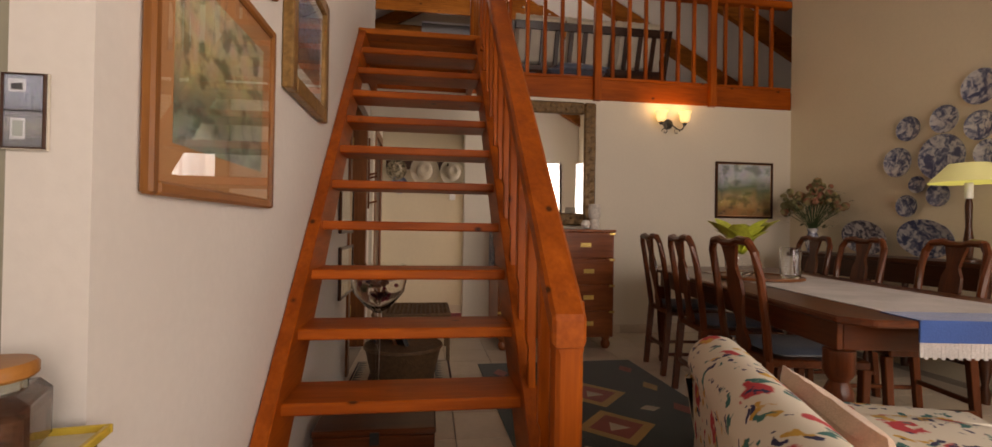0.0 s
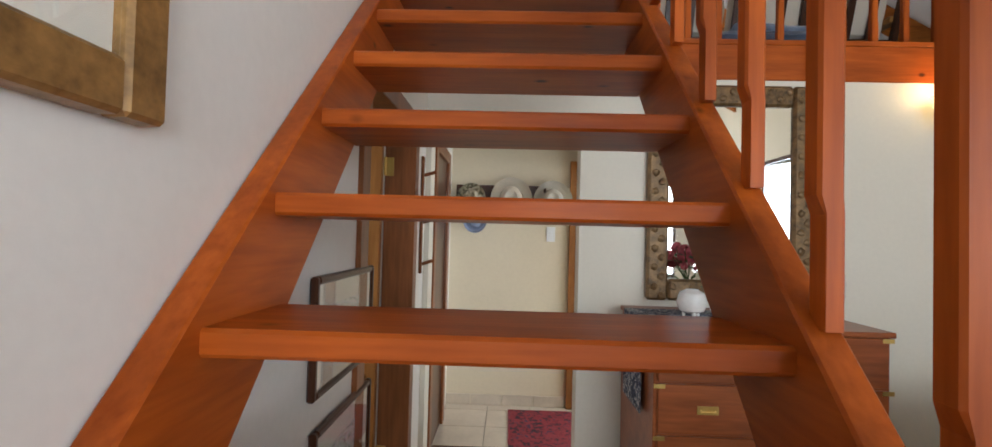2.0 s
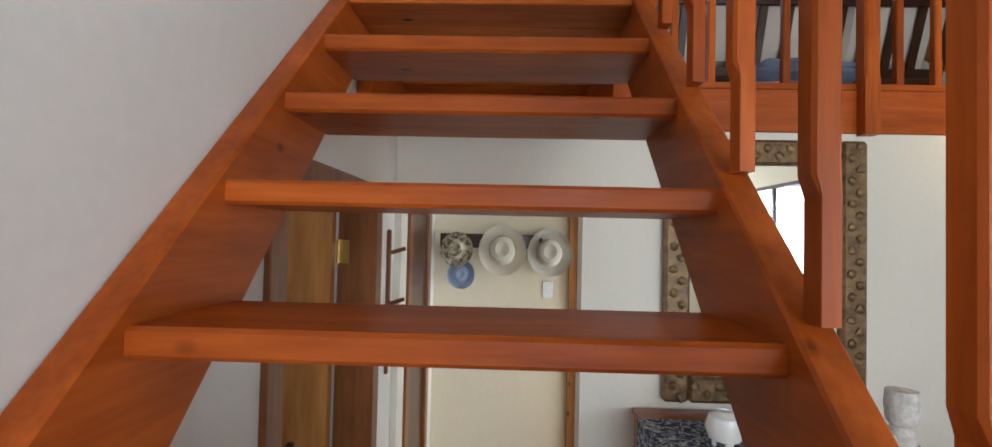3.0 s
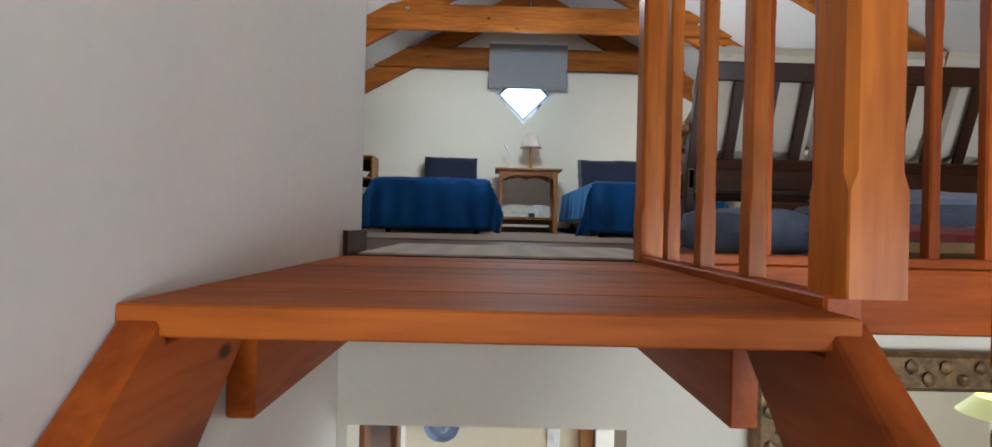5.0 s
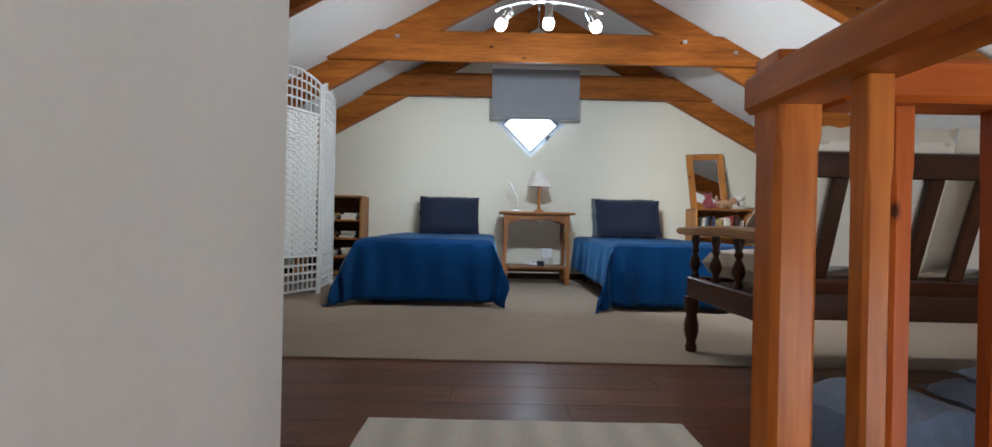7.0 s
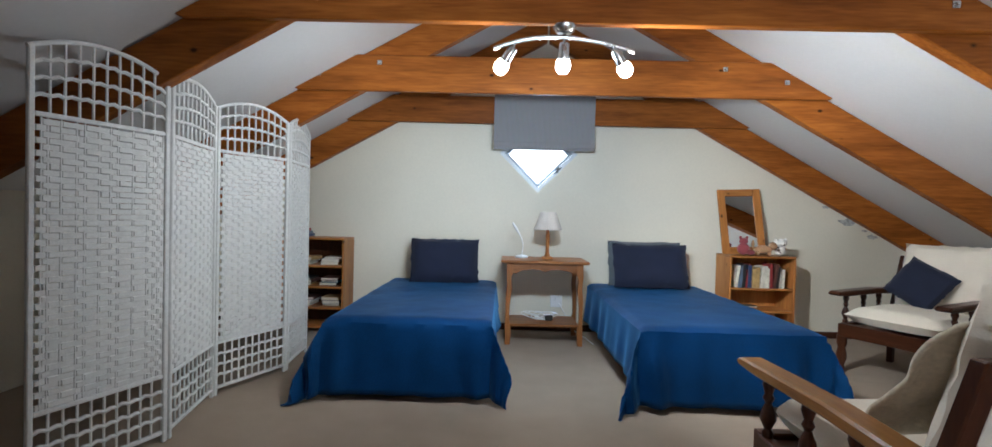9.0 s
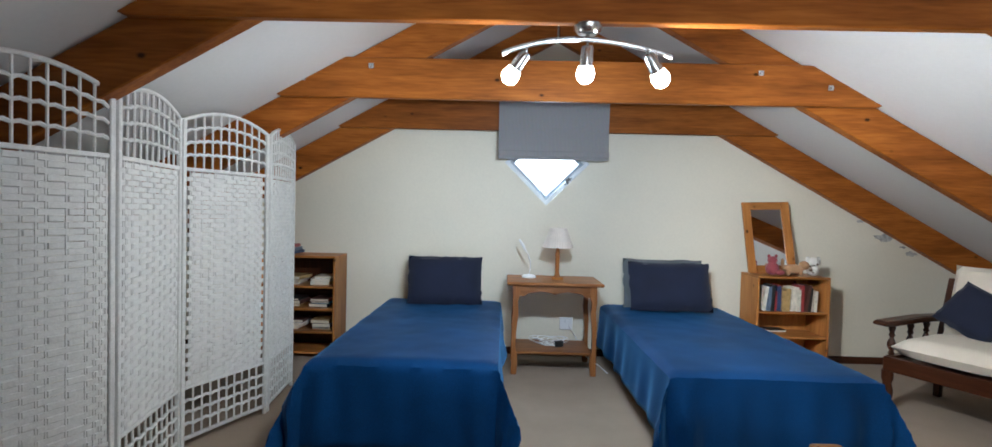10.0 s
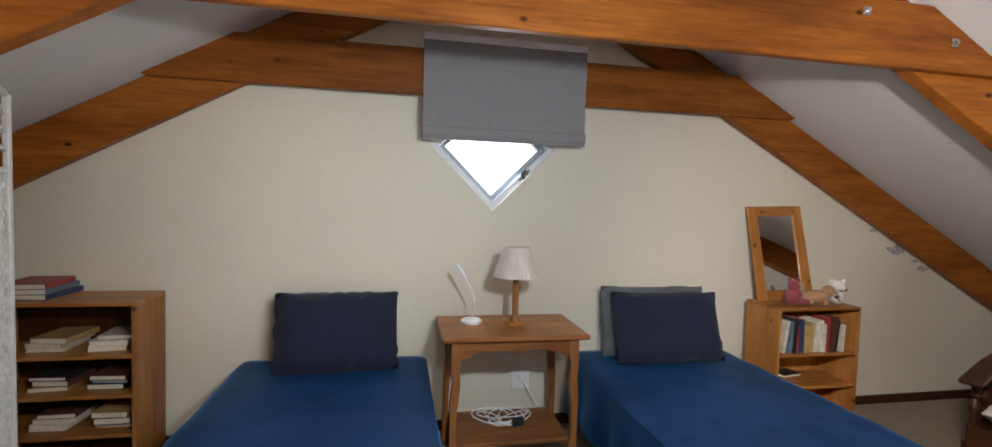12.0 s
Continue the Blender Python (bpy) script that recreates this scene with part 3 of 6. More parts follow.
def rug(name, x0, x1, y0, y1, z, material, label, thick=0.008, fringe=None):
    t = thing(name, ((x0 + x1) / 2, (y0 + y1) / 2, z), 0, label, "rug")
    w, d = x1 - x0, y1 - y0

    def top(u, v):
        return Vector(((u - 0.5) * w + 0.004 * noise.noise(Vector((v * 9, 1, 0))), (v - 0.5) * d + 0.004 * noise.noise(Vector((u * 9, 5, 0))), thick + 0.003 * noise.noise(Vector((u * 5, v * 5, 3)))))
    bm = grid_sheet(24, 18, top)
    ext = bmesh.ops.extrude_face_region(bm, geom=bm.faces[:])
    for v in ext["geom"]:
        if isinstance(v, bmesh.types.BMVert):
            v.co.z = 0.001
    part("woven_face", bm, material, t)
    if fringe:
        bm = bmesh.new()
        n = int(w / 0.018)
        for side in (-1, 1):
            for i in range(n):
                x = (i + 0.5) / n * w - w / 2
                box(bm, x - 0.003, x + 0.003, side * d / 2 - 0.002, side * (d / 2 + 0.03 + 0.008 * random.random()), 0.001, 0.005)
        tagged(part("fringe", bm, fringe, t), "", "", "", "stuff")
    return t


rug("cotton_rug", 0.035, 1.05, 0.915, 1.645, LOFT, striped("cream_rug_stripe", (0.74, 0.68, 0.60), (0.86, 0.79, 0.69), 0.135, 0, 0.95, 0.42), "flat-woven cream cotton rug with faint stripes", 0.007)


# window, frame, stay and blind
def bar2(bm, a, b, w, y0, y1):
    """A bar in the gable's plane from a to b (x, z), w wide."""
    a, b = Vector(a), Vector(b)
    d = (b - a).normalized()
    n = Vector((-d.y, d.x)) * w / 2
    prism([tuple(a + n), tuple(b + n), tuple(b - n), tuple(a - n)], "y", y0, y1, bm)


win2 = structure("window_2", prism([(DX - DR + 0.06, DZ), (DX, DZ - DR + 0.06), (DX + DR - 0.06, DZ), (DX, DZ + DR - 0.06)], "y", GABLE + 0.085, GABLE + 0.090), GLASS, "diamond-shaped gable window in a white frame", "window")
win2.visible_shadow = False
corners = [(DX - DR, DZ), (DX, DZ - DR), (DX + DR, DZ), (DX, DZ + DR)]
for k in range(4):
    a, b = Vector(corners[k]), Vector(corners[(k + 1) % 4])
    c = Vector((DX, DZ))
    bm = bmesh.new()
    pts = [tuple(a), tuple(b), tuple(b + (c - b) * 0.13), tuple(a + (c - a) * 0.13)]
    prism(pts, "y", GABLE + 0.02, GABLE + 0.12, bm)
    part("window_frame", bm, plain("frame_white", (0.58, 0.60, 0.62), 0.4), win2)
    bm = bmesh.new()
    a2, b2 = a + (c - a) * 0.14, b + (c - b) * 0.14
    prism([tuple(a2), tuple(b2), tuple(b2 + (c - b2) * 0.11), tuple(a2 + (c - a2) * 0.11)], "y", GABLE + 0.05, GABLE + 0.105, bm)
    part("sash", bm, plain("grey_sash", (0.26, 0.30, 0.34), 0.4), win2, "pale grey opening sash")
bm = tube([(1.05, GABLE + 0.01, 4.27), (0.98, GABLE + 0.0, 4.20)], 0.006)
prism([(0.985, 4.245), (1.005, 4.205), (1.02, 4.215), (1.015, 4.235), (1.04, 4.24), (1.02, 4.27)], "y", GABLE - 0.012, GABLE + 0.002, bm)
part("stay", bm, BLACK, win2, "black casement stay")
structure("backdrop", boxed(-3, 5, GABLE + 1.4, GABLE + 1.42, 3.2, 6.6), glow("bright_sky", (0.86, 0.93, 1.0), 2.6), "bright overcast sky beyond the window", "backdrop")

blind = thing("roman_blind", (0.853, GABLE - 0.165, 4.42), 0, "raised grey pinstriped fabric roman blind", "blind")
BLIND = striped("blind_stripe", (0.27, 0.26, 0.27), (0.35, 0.34, 0.35), 0.012, 0, 0.9)
part("fabric", grid_sheet(16, 10, lambda u, v: Vector(((u - 0.5) * 0.985, -0.004 * math.sin(v * 9) + 0.004 * noise.noise(Vector((u * 4, v * 3, 1))), v * 0.56)), boxed(-0.4925, 0.4925, 0.006, 0.010, 0.0, 0.56)), BLIND, blind)
for z, o in ((0.0, -0.016), (0.022, -0.028), (0.012, -0.022)):
    part("fold", boxed(-0.4925, 0.4925, o, 0.004, z - 0.006, z + 0.045, bevel=0.004), BLIND, blind)
part("head_rail", boxed(-0.4925, 0.4925, -0.012, 0.028, 0.56, 0.60, bevel=0.003), WHITE_PAINT, blind)

# three-spot lamp under the collar beam
SPOT_AT = Vector((0.735, 3.075, 4.668))
spot = thing("spot_lamp_bar", SPOT_AT, 0, "brushed-steel three-spot ceiling bar, lamps lit", "ceiling lamp")
part("mount", lathe([(0.0, -0.036), (0.035, -0.034), (0.052, -0.018), (0.055, 0.0)], 24), CHROME, spot, "", True)
arc = [(x, 0.012 * math.sin(x * 9), -0.052 - 0.55 * x * x) for x in [i / 14 * 0.66 - 0.33 for i in range(15)]]
part("bar", tube(arc, 0.011), CHROME, spot, "", True)
part("stem", tube([(0, 0, -0.03), (0, 0, -0.056)], 0.008), CHROME, spot)
BULB_COOL = glow("cool_bulb", (0.82, 0.92, 1.0), 38.0)
BULB_WARM = glow("warm_bulb", (1.0, 0.86, 0.66), 30.0)
for x, tilt, glassy, warm in ((-0.235, -36, BULB_WARM, True), (0.0, 0, BULB_COOL, False), (0.235, 36, BULB_WARM, True)):
    zb = -0.058 - 0.55 * x * x
    m3 = Matrix.Rotation(radians(-tilt), 3, "Y") @ Matrix.Rotation(radians(18), 3, "X")
    down = m3 @ Vector((0, 0, -1))
    base = Vector((x, -0.004, zb - 0.018))
    head = part("spot_head", tube([(x, 0, zb), base], 0.005), CHROME, spot)
    sh = lathe([(0.019, 0.0), (0.024, -0.01), (0.026, -0.075), (0.022, -0.078), (0.0, -0.07)], 18, base, None, m3)
    part("shade", sh, CHROME, head, "brushed-steel lamp holder", True)
    bl = lathe([(0.012, -0.06), (0.03, -0.082), (0.036, -0.105), (0.031, -0.128), (0.016, -0.142), (0.0, -0.145)], 18, base, None, m3)
    bulb = part("bulb", bl, glassy, head, "glowing white bulb", True)
    p = SPOT_AT + base + down * 0.185
    tint = (1.0, 0.95, 0.88) if warm else (0.80, 0.90, 1.0)
    point_light("spot_glow", p, (6, 9, 19)[1 + (x > 0) - (x < 0)], tint, 0.035)
    beam = bpy.data.lights.new("spot_beam", "SPOT")
    beam.energy, beam.color, beam.spot_size, beam.spot_blend, beam.shadow_soft_size = (58, 92, 165)[1 + (x > 0) - (x < 0)], tint, radians(116), 0.9, 0.035
    new("spot_beam", beam).matrix_world = look(p, (0.85 + 11.5 * x, 5.4 - 4.0 * max(0, x), 3.2))


# beds
def bed(name, x0, x1, y0, y1, drop_left, drop_right, seed, label):
    w, d = x1 - x0, y1 - y0
    t = thing(name, ((x0 + x1) / 2, (y0 + y1) / 2, LOFT + 0.008), 0, label, "bed", "single beds")
    part("base", boxed(-w / 2 + 0.03, w / 2 - 0.03, -d / 2 + 0.03, d / 2, 0.12, 0.27, bevel=0.012), plain("divan_ticking", (0.55, 0.47, 0.36), 0.9), t, "pale ticking divan base")
    part("mattress", boxed(-w / 2 + 0.015, w / 2 - 0.015, -d / 2 + 0.015, d / 2, 0.272, 0.485, bevel=0.03), CREAM, t)
    for sx in (-1, 1):
        for sy in (-1, 1):
            ob = part("leg", lathe([(0.022, 0), (0.026, 0.02), (0.03, 0.121)], 12), DARK["z"], t)
            ob.location = (sx * (w / 2 - 0.10), sy * (d / 2 - 0.14), 0)

    # the cover: a cloth sheet laid over the mattress and hanging at three sides
    nx, ny = 56, 64
    front = 0.45

    def place(u, v):
        reach_l, reach_r = drop_left, drop_right
        s = -w / 2 - reach_l + u * (w + reach_l + reach_r)
        r = -d / 2 - front + v * (d + front)
        ox = max(0.0, abs(s) - w / 2)
        oy = max(0.0, -d / 2 - r)
        x = max(-w / 2, min(w / 2, s))
        y = max(-d / 2, r)
        side = 1 if s > 0 else -1
        over = math.hypot(ox, oy) if ox > 0 and oy > 0 else max(ox, oy)
        corner = min(ox, oy) / 0.3
        wave = 0.06 * noise.noise(Vector((r * 4.5, seed, 0))) * min(1, ox / 0.25)
        wav2 = 0.06 * noise.noise(Vector((s * 5.5, seed * 2, 4))) * min(1, oy / 0.25)
        wav2 += 0.022 * math.sin(s * 31 + seed + 2 * noise.noise(Vector((s * 3, r * 4, seed)))) * min(1, oy / 0.2) * min(1, max(0, abs(s) / w - 0.22) * 4)
        x += side * (0.012 + 0.10 * ox + wave + 0.12 * corner) if ox > 0 else 0
        y -= (0.012 + 0.12 * oy + wav2 + 0.12 * corner) if oy > 0 else 0
        z = 0.502 - (over if over < 0.47 else 0.47 + (over - 0.47) * 0.12)
        edge = min(1.0, max(0, 1 - min(w / 2 - abs(x), d / 2 + y) / 0.05)) if over == 0 else 1
        z -= 0.012 * edge * edge if over == 0 else 0.012
        z += 0.006 * noise.noise(Vector((s * 5, r * 5, seed))) + 0.003 * noise.noise(Vector((s * 17, r * 17, seed)))
        return Vector((x, y, max(0.012, z)))
    bm = grid_sheet(nx, ny, place)
    ob = part("blanket", bm, BLUE, t, "royal blue plush velvet blanket", True)
    so = ob.modifiers.new("thickness", "SOLIDIFY")
    so.thickness, so.offset = 0.006, 1
    return t


bed("single_bed", -0.62, 0.40, 3.80, 5.64, 0.40, 0.24, 1.3, "single bed with a royal blue velvet blanket, made up")
bed("single_bed", 1.34, 2.42, 3.74, 5.64, 0.34, 0.40, 4.1, "single bed with a rumpled blue blanket trailing to the carpet")


def pillow(x, y, z, w, h, lean, turn, material, label):
    bm = cushion(w, h, 0.15, 16, 12, 0, x * 3, 0.42)
    ob = link("pillow", bm, material, None, "", True)
    ob.matrix_basis = pose(x, y, z, 90 - lean, 0, turn)
    return tagged(ob, label, "pillow", "pillows on the beds")


GREY_CASE = cloth("grey_cotton", (0.10, 0.115, 0.125), 240, 0.2)
pillow(-0.085, 5.53, LOFT + 0.70, 0.66, 0.43, 16, 3, NAVY, "plump navy cotton pillow propped on a bed")
pillow(-0.10, 5.645, LOFT + 0.70, 0.66, 0.42, 8, 3, GREY_CASE, "grey cotton pillow behind a navy one")
pillow(1.88, 5.47, LOFT + 0.70, 0.70, 0.43, 20, -2, NAVY, "plump navy cotton pillow leaning back on a bed")
pillow(1.86, 5.615, LOFT + 0.715, 0.70, 0.44, 10, -2, GREY_CASE, "grey cotton pillow showing above a navy one")

# bedside table
tab = thing("bedside_table", (0.86, 5.35, LOFT + 0.008), 0, "small brown oak side table with shaped legs and a shelf", "side table")
part("tabletop", boxed(-0.395, 0.395, -0.245, 0.245, 0.735, 0.762, bevel=0.008), OAK["x"], tab)
for sy in (-1, 1):
    pts = [(-0.30, 0.734)] + [(0.30, 0.734)] + [(0.30, 0.655), (0.26, 0.64), (0.22, 0.668), (0.12, 0.685), (0.05, 0.678), (0.0, 0.662), (-0.05, 0.678), (-0.12, 0.685), (-0.22, 0.668), (-0.26, 0.64), (-0.30, 0.655)]
    part("apron", prism(pts, "y", sy * 0.20 - 0.009, sy * 0.20 + 0.009), OAK["x"], tab, "scalloped apron")
for sx in (-1, 1):
    for sy in (-1, 1):
        prof = [(0.0, 0.734), (0.052, 0.734), (0.058, 0.66), (0.038, 0.60), (0.045, 0.50), (0.030, 0.36), (0.026, 0.22), (0.040, 0.17), (0.044, 0.10), (0.036, 0.0), (-0.008, 0.0), (-0.004, 0.22), (-0.006, 0.40), (0.004, 0.52), (-0.004, 0.62)]
        pts = [(sx * (0.34 - px), pz) for px, pz in prof]
        part("leg", prism(pts, "y", sy * 0.195 - 0.02, sy * 0.195 + 0.02), OAK["z"], tab)
part("shelf", boxed(-0.315, 0.315, -0.20, 0.20, 0.165, 0.187, bevel=0.004), OAK["x"], tab)
part("back_rail", boxed(-0.30, 0.30, 0.172, 0.19, 0.10, 0.163, bevel=0.003), OAK["x"], tab)

lamp = thing("table_lamp", (0.895, 5.36, LOFT + 0.770), 0, "small pine table lamp with a pleated cream shade", "table lamp")
part("base", boxed(-0.05, 0.05, -0.05, 0.05, 0, 0.022, bevel=0.005), HONEY["x"], lamp)
part("stem", lathe([(0.03, 0.022), (0.022, 0.04), (0.017, 0.06), (0.020, 0.22), (0.015, 0.26), (0.012, 0.29)], 16), HONEY["z"], lamp, "", True)
bm = bmesh.new()
prof = [(0.130, 0.275), (0.072, 0.440), (0.069, 0.440), (0.127, 0.275)]
rings = []
for r, z in prof:
    rings.append([bm.verts.new(((r + (0.002 if i % 2 else 0)) * math.cos(i * math.pi / 36), (r + (0.002 if i % 2 else 0)) * math.sin(i * math.pi / 36), z)) for i in range(72)])
for p, q in zip(rings, rings[1:] + rings[:1]):
    for i in range(72):
        bm.faces.new((p[i], p[(i + 1) % 72], q[(i + 1) % 72], q[i]))
part("shade", bm, cloth("lampshade_cloth", (0.70, 0.62, 0.54), 180, 0.2), lamp, "pleated cream cloth shade")

rl = thing("reading_lamp", (0.655, 5.42, LOFT + 0.770), 0, "white gooseneck reading lamp, switched off", "desk lamp")
part("base", lathe([(0.06, 0), (0.062, 0.012), (0.05, 0.022), (0.0, 0.03)], 20), WHITE_PAINT, rl, "", True)
part("neck", tube([(0, 0, 0.02), (0.012, 0, 0.08), (0.012, 0, 0.14), (-0.01, 0, 0.20), (-0.04, 0, 0.25)], 0.005), WHITE_PAINT, rl, "", True)
part("lamp_head", tube([(-0.035, 0, 0.24), (-0.06, 0, 0.285), (-0.09, 0, 0.33)], 0.013, 8, None, [0.6, 1, 0.7]), WHITE_PAINT, rl, "", True)

# wall socket, plug and cables
so = thing("wall_socket", (1.03, GABLE - 0.001, LOFT + 0.31), 0, "white double wall socket above the skirting", "socket")
part("plate", boxed(-0.06, 0.06, -0.012, 0, -0.06, 0.06, bevel=0.004), WHITE_PAINT, so)
part("rocker", boxed(-0.02, 0.0, -0.017, -0.0125, 0.01, 0.04, bevel=0.002), plain("white_plastic", (0.7, 0.7, 0.7), 0.3), so)
bx = thing("power_adapter", (0.92, 5.33, LOFT + 0.196), 12, "black plug adapter lying on the table's shelf", "adapter")
part("body", boxed(-0.035, 0.035, -0.025, 0.025, 0, 0.05, bevel=0.006), BLACK, bx)
random.seed(5)
for k in range(4):
    pts = []
    cx, cy = 0.78 + 0.05 * k, 5.38
    for i in range(28):
        a = i * 0.42 + k
        pts.append((cx + (0.10 - 0.001 * i) * math.cos(a) * (1 + 0.3 * math.sin(k * 3 + i * 0.3)), cy + 0.06 * math.sin(a), LOFT + 0.203 + 0.055 * (0.5 + 0.5 * math.sin(i * 0.33 + k * 2))))
    tagged(link("power_cable", tube(pts, 0.0035, 6), WHITE_PAINT, None, "", True), "coiled white power cable on the table's shelf", "cable", "cables")
tagged(link("power_cable", tube([(1.05, 5.69, LOFT + 0.30), (1.13, 5.62, LOFT + 0.17), (1.20, 5.52, LOFT + 0.05), (1.29, 5.40, LOFT + 0.014), (1.32, 5.2, LOFT + 0.014)], 0.004, 6), WHITE_PAINT, None, "", True), "white power cable hanging to the carpet", "cable", "cables")


# bookcases and books
def bookcase(at, w, d, h, shelves, material, label, back=None):
    t = thing("bookcase", at, 0, label, "bookcase")
    for sx in (-1, 1):
        part("side_panel", boxed(sx * w / 2 - (0.018 if sx > 0 else 0), sx * w / 2 + (0.018 if sx < 0 else 0), -d / 2, d / 2, 0, h - 0.019, bevel=0.002), material["z"], t)
    part("top_panel", boxed(-w / 2, w / 2, -d / 2, d / 2, h - 0.018, h, bevel=0.002), material["x"], t)
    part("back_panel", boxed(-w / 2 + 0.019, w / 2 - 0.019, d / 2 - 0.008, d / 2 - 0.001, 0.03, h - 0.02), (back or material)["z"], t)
    for z in shelves:
        part("shelf", boxed(-w / 2 + 0.019, w / 2 - 0.019, -d / 2 + 0.006, d / 2 - 0.009, z - 0.018, z, bevel=0.002), material["x"], t)
    return t


BOOKS = [plain("book_cover_" + str(i), c, 0.5, 0, 0.2, 20) for i, c in enumerate(((0.30, 0.04, 0.04), (0.65, 0.60, 0.50), (0.03, 0.05, 0.12), (0.45, 0.30, 0.12), (0.02, 0.02, 0.02), (0.12, 0.16, 0.22), (0.70, 0.68, 0.64), (0.10, 0.04, 0.03), (0.04, 0.30, 0.52)))]
PAPER = plain("book_pages", (0.70, 0.64, 0.52), 0.85, 0, 0.1, 40)


def book(at, turn, w, d, h, cover, label, lying=False, lean=0):
    t = thing("book", at, 0, label, "book", "books on the shelves")
    t.matrix_basis = pose(*at, 0, lean, turn) if not lying else pose(*at, 0, 0, turn) @ pose(0, 0, 0, 0, 90, 90)
    part("cover", box(box(box(bmesh.new(), -w / 2, -w / 2 + 0.002, 0, d, 0, h), w / 2 - 0.002, w / 2, 0, d, 0, h), -w / 2 + 0.0021, w / 2 - 0.0021, 0, 0.002, 0, h), cover, t)
    part("page_block", boxed(-w / 2 + 0.0022, w / 2 - 0.0022, 0.0022, d - 0.004, 0.003, h - 0.003), PAPER, t)
    return t


random.seed(11)
bc = bookcase((2.89, 5.46, LOFT + 0.008), 0.61, 0.30, 0.84, (0.06, 0.33, 0.54), HONEY, "low pine bookcase with a row of paperbacks")
x = 2.655
names = ["worn paperback book standing upright", "thick hardback book on a pine shelf", "slim book standing in a row"]
k = 0
while x < 3.10:
    w = random.uniform(0.016, 0.034)
    h = random.uniform(0.17, 0.235)
    book((x + w / 2, 5.335 + random.uniform(0, 0.02), LOFT + 0.5485), 0, w, 0.15, h, BOOKS[random.choice((0, 1, 2, 3, 4, 6, 7, 1, 5))], names[k % 3], False, random.choice((0, 2, 5, 8)))
    x += w + 0.006
    k += 1
book((2.95, 5.50, LOFT + 0.3385), 10, 0.03, 0.16, 0.23, BOOKS[4], "dark book lying flat on a lower shelf", True)

# dark back panel: the shade inside this case is put into its colour
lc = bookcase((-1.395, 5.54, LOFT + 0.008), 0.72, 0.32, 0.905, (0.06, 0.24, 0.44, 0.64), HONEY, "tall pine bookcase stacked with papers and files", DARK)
for zz, items in ((0.64, ((-1.13, 0.19, 6), (-1.42, 0.24, 1))), (0.44, ((-1.15, 0.20, 8), (-1.40, 0.2, 7))), (0.24, ((-1.14, 0.2, 2), (-1.40, 0.22, 6)))):
    for cx, wd, c in items:
        z = LOFT + 0.008 + zz + 0.0005
        for j in range(3):
            th = random.uniform(0.018, 0.035)
            book((cx + random.uniform(-0.02, 0.02) + 0.03, 5.46 + random.uniform(-0.02, 0.02), z + th / 2), random.uniform(-6, 6), th, 0.17, wd, BOOKS[c if j == 1 else random.choice((1, 3, 5, 4, 7))], "file or magazine lying in a stack", True)
            z += th + 0.001
z = LOFT + 0.008 + 0.9055
for j in range(3):
    book((-1.46, 5.45, z + 0.0135), 4 * j - 3, 0.026, 0.20, 0.27, BOOKS[(2, 5, 0)[j]], "dark box file lying on the bookcase", True)
    z += 0.027

# leaning mirror and soft toys on the bookcase
mr = thing("framed_mirror", (2.84, 5.555, LOFT + 0.850), 0, "small pine-framed mirror leaning on the wall", "mirror")
mr.matrix_basis = pose(2.825, 5.535, LOFT + 0.850, -13, -2, -3)
for x0, x1, z0, z1 in ((-0.205, -0.135, 0, 0.65), (0.135, 0.205, 0, 0.65), (-0.1345, 0.1345, 0, 0.07), (-0.1345, 0.1345, 0.58, 0.65)):
    part("frame", boxed(x0, x1, -0.012, 0.014, z0, z1, bevel=0.004), HONEY["z" if z1 - z0 > 0.3 else "x"], mr)
part("mirror_glass", boxed(-0.138, 0.138, 0.0, 0.006, 0.066, 0.584), MIRROR, mr, "silvered mirror glass")


def lump(parts, seed=0):
    """Soft toy: rounded lumps joined into one mesh. parts: centre, radii."""
    bm = bmesh.new()
    for (cx, cy, cz), (rx, ry, rz) in parts:
        r = bmesh.ops.create_icosphere(bm, subdivisions=2, radius=1)
        for v in r["verts"]:
            n = 1 + 0.06 * noise.noise(v.co * 3 + Vector((cx * 50, seed, 0)))
            v.co = Vector((cx + v.co.x * rx * n, cy + v.co.y * ry * n, cz + v.co.z * rz * n))
    return bm


toy_red = tagged(link("soft_toy", lump([((0, 0, 0.06), (0.055, 0.05, 0.06)), ((0, 0, 0.13), (0.04, 0.035, 0.035)), ((-0.03, 0, 0.165), (0.014, 0.012, 0.016)), ((0.03, 0, 0.165), (0.014, 0.012, 0.016)), ((0.05, -0.03, 0.03), (0.045, 0.025, 0.025))]), cloth("maroon_plush", (0.26, 0.05, 0.06), 150, 0.6), None, "", True), "small maroon plush toy sitting on a bookcase", "soft toy", "soft toys")
toy_red.matrix_basis = pose(2.735, 5.375, LOFT + 0.850, 0, 0, 0)
toy_tan = tagged(link("soft_toy", lump([((0, 0, 0.055), (0.085, 0.045, 0.042)), ((0.085, 0, 0.09), (0.042, 0.04, 0.04)), ((-0.09, 0, 0.105), (0.014, 0.012, 0.04)), ((-0.05, -0.02, 0.025), (0.02, 0.02, 0.025)), ((0.05, -0.02, 0.025), (0.02, 0.02, 0.025))]), cloth("tan_plush", (0.42, 0.24, 0.12), 150, 0.6), None, "", True), "tan plush toy animal lying on a bookcase", "soft toy", "soft toys")
toy_tan.matrix_basis = pose(2.93, 5.40, LOFT + 0.850, 0, 0, -6)
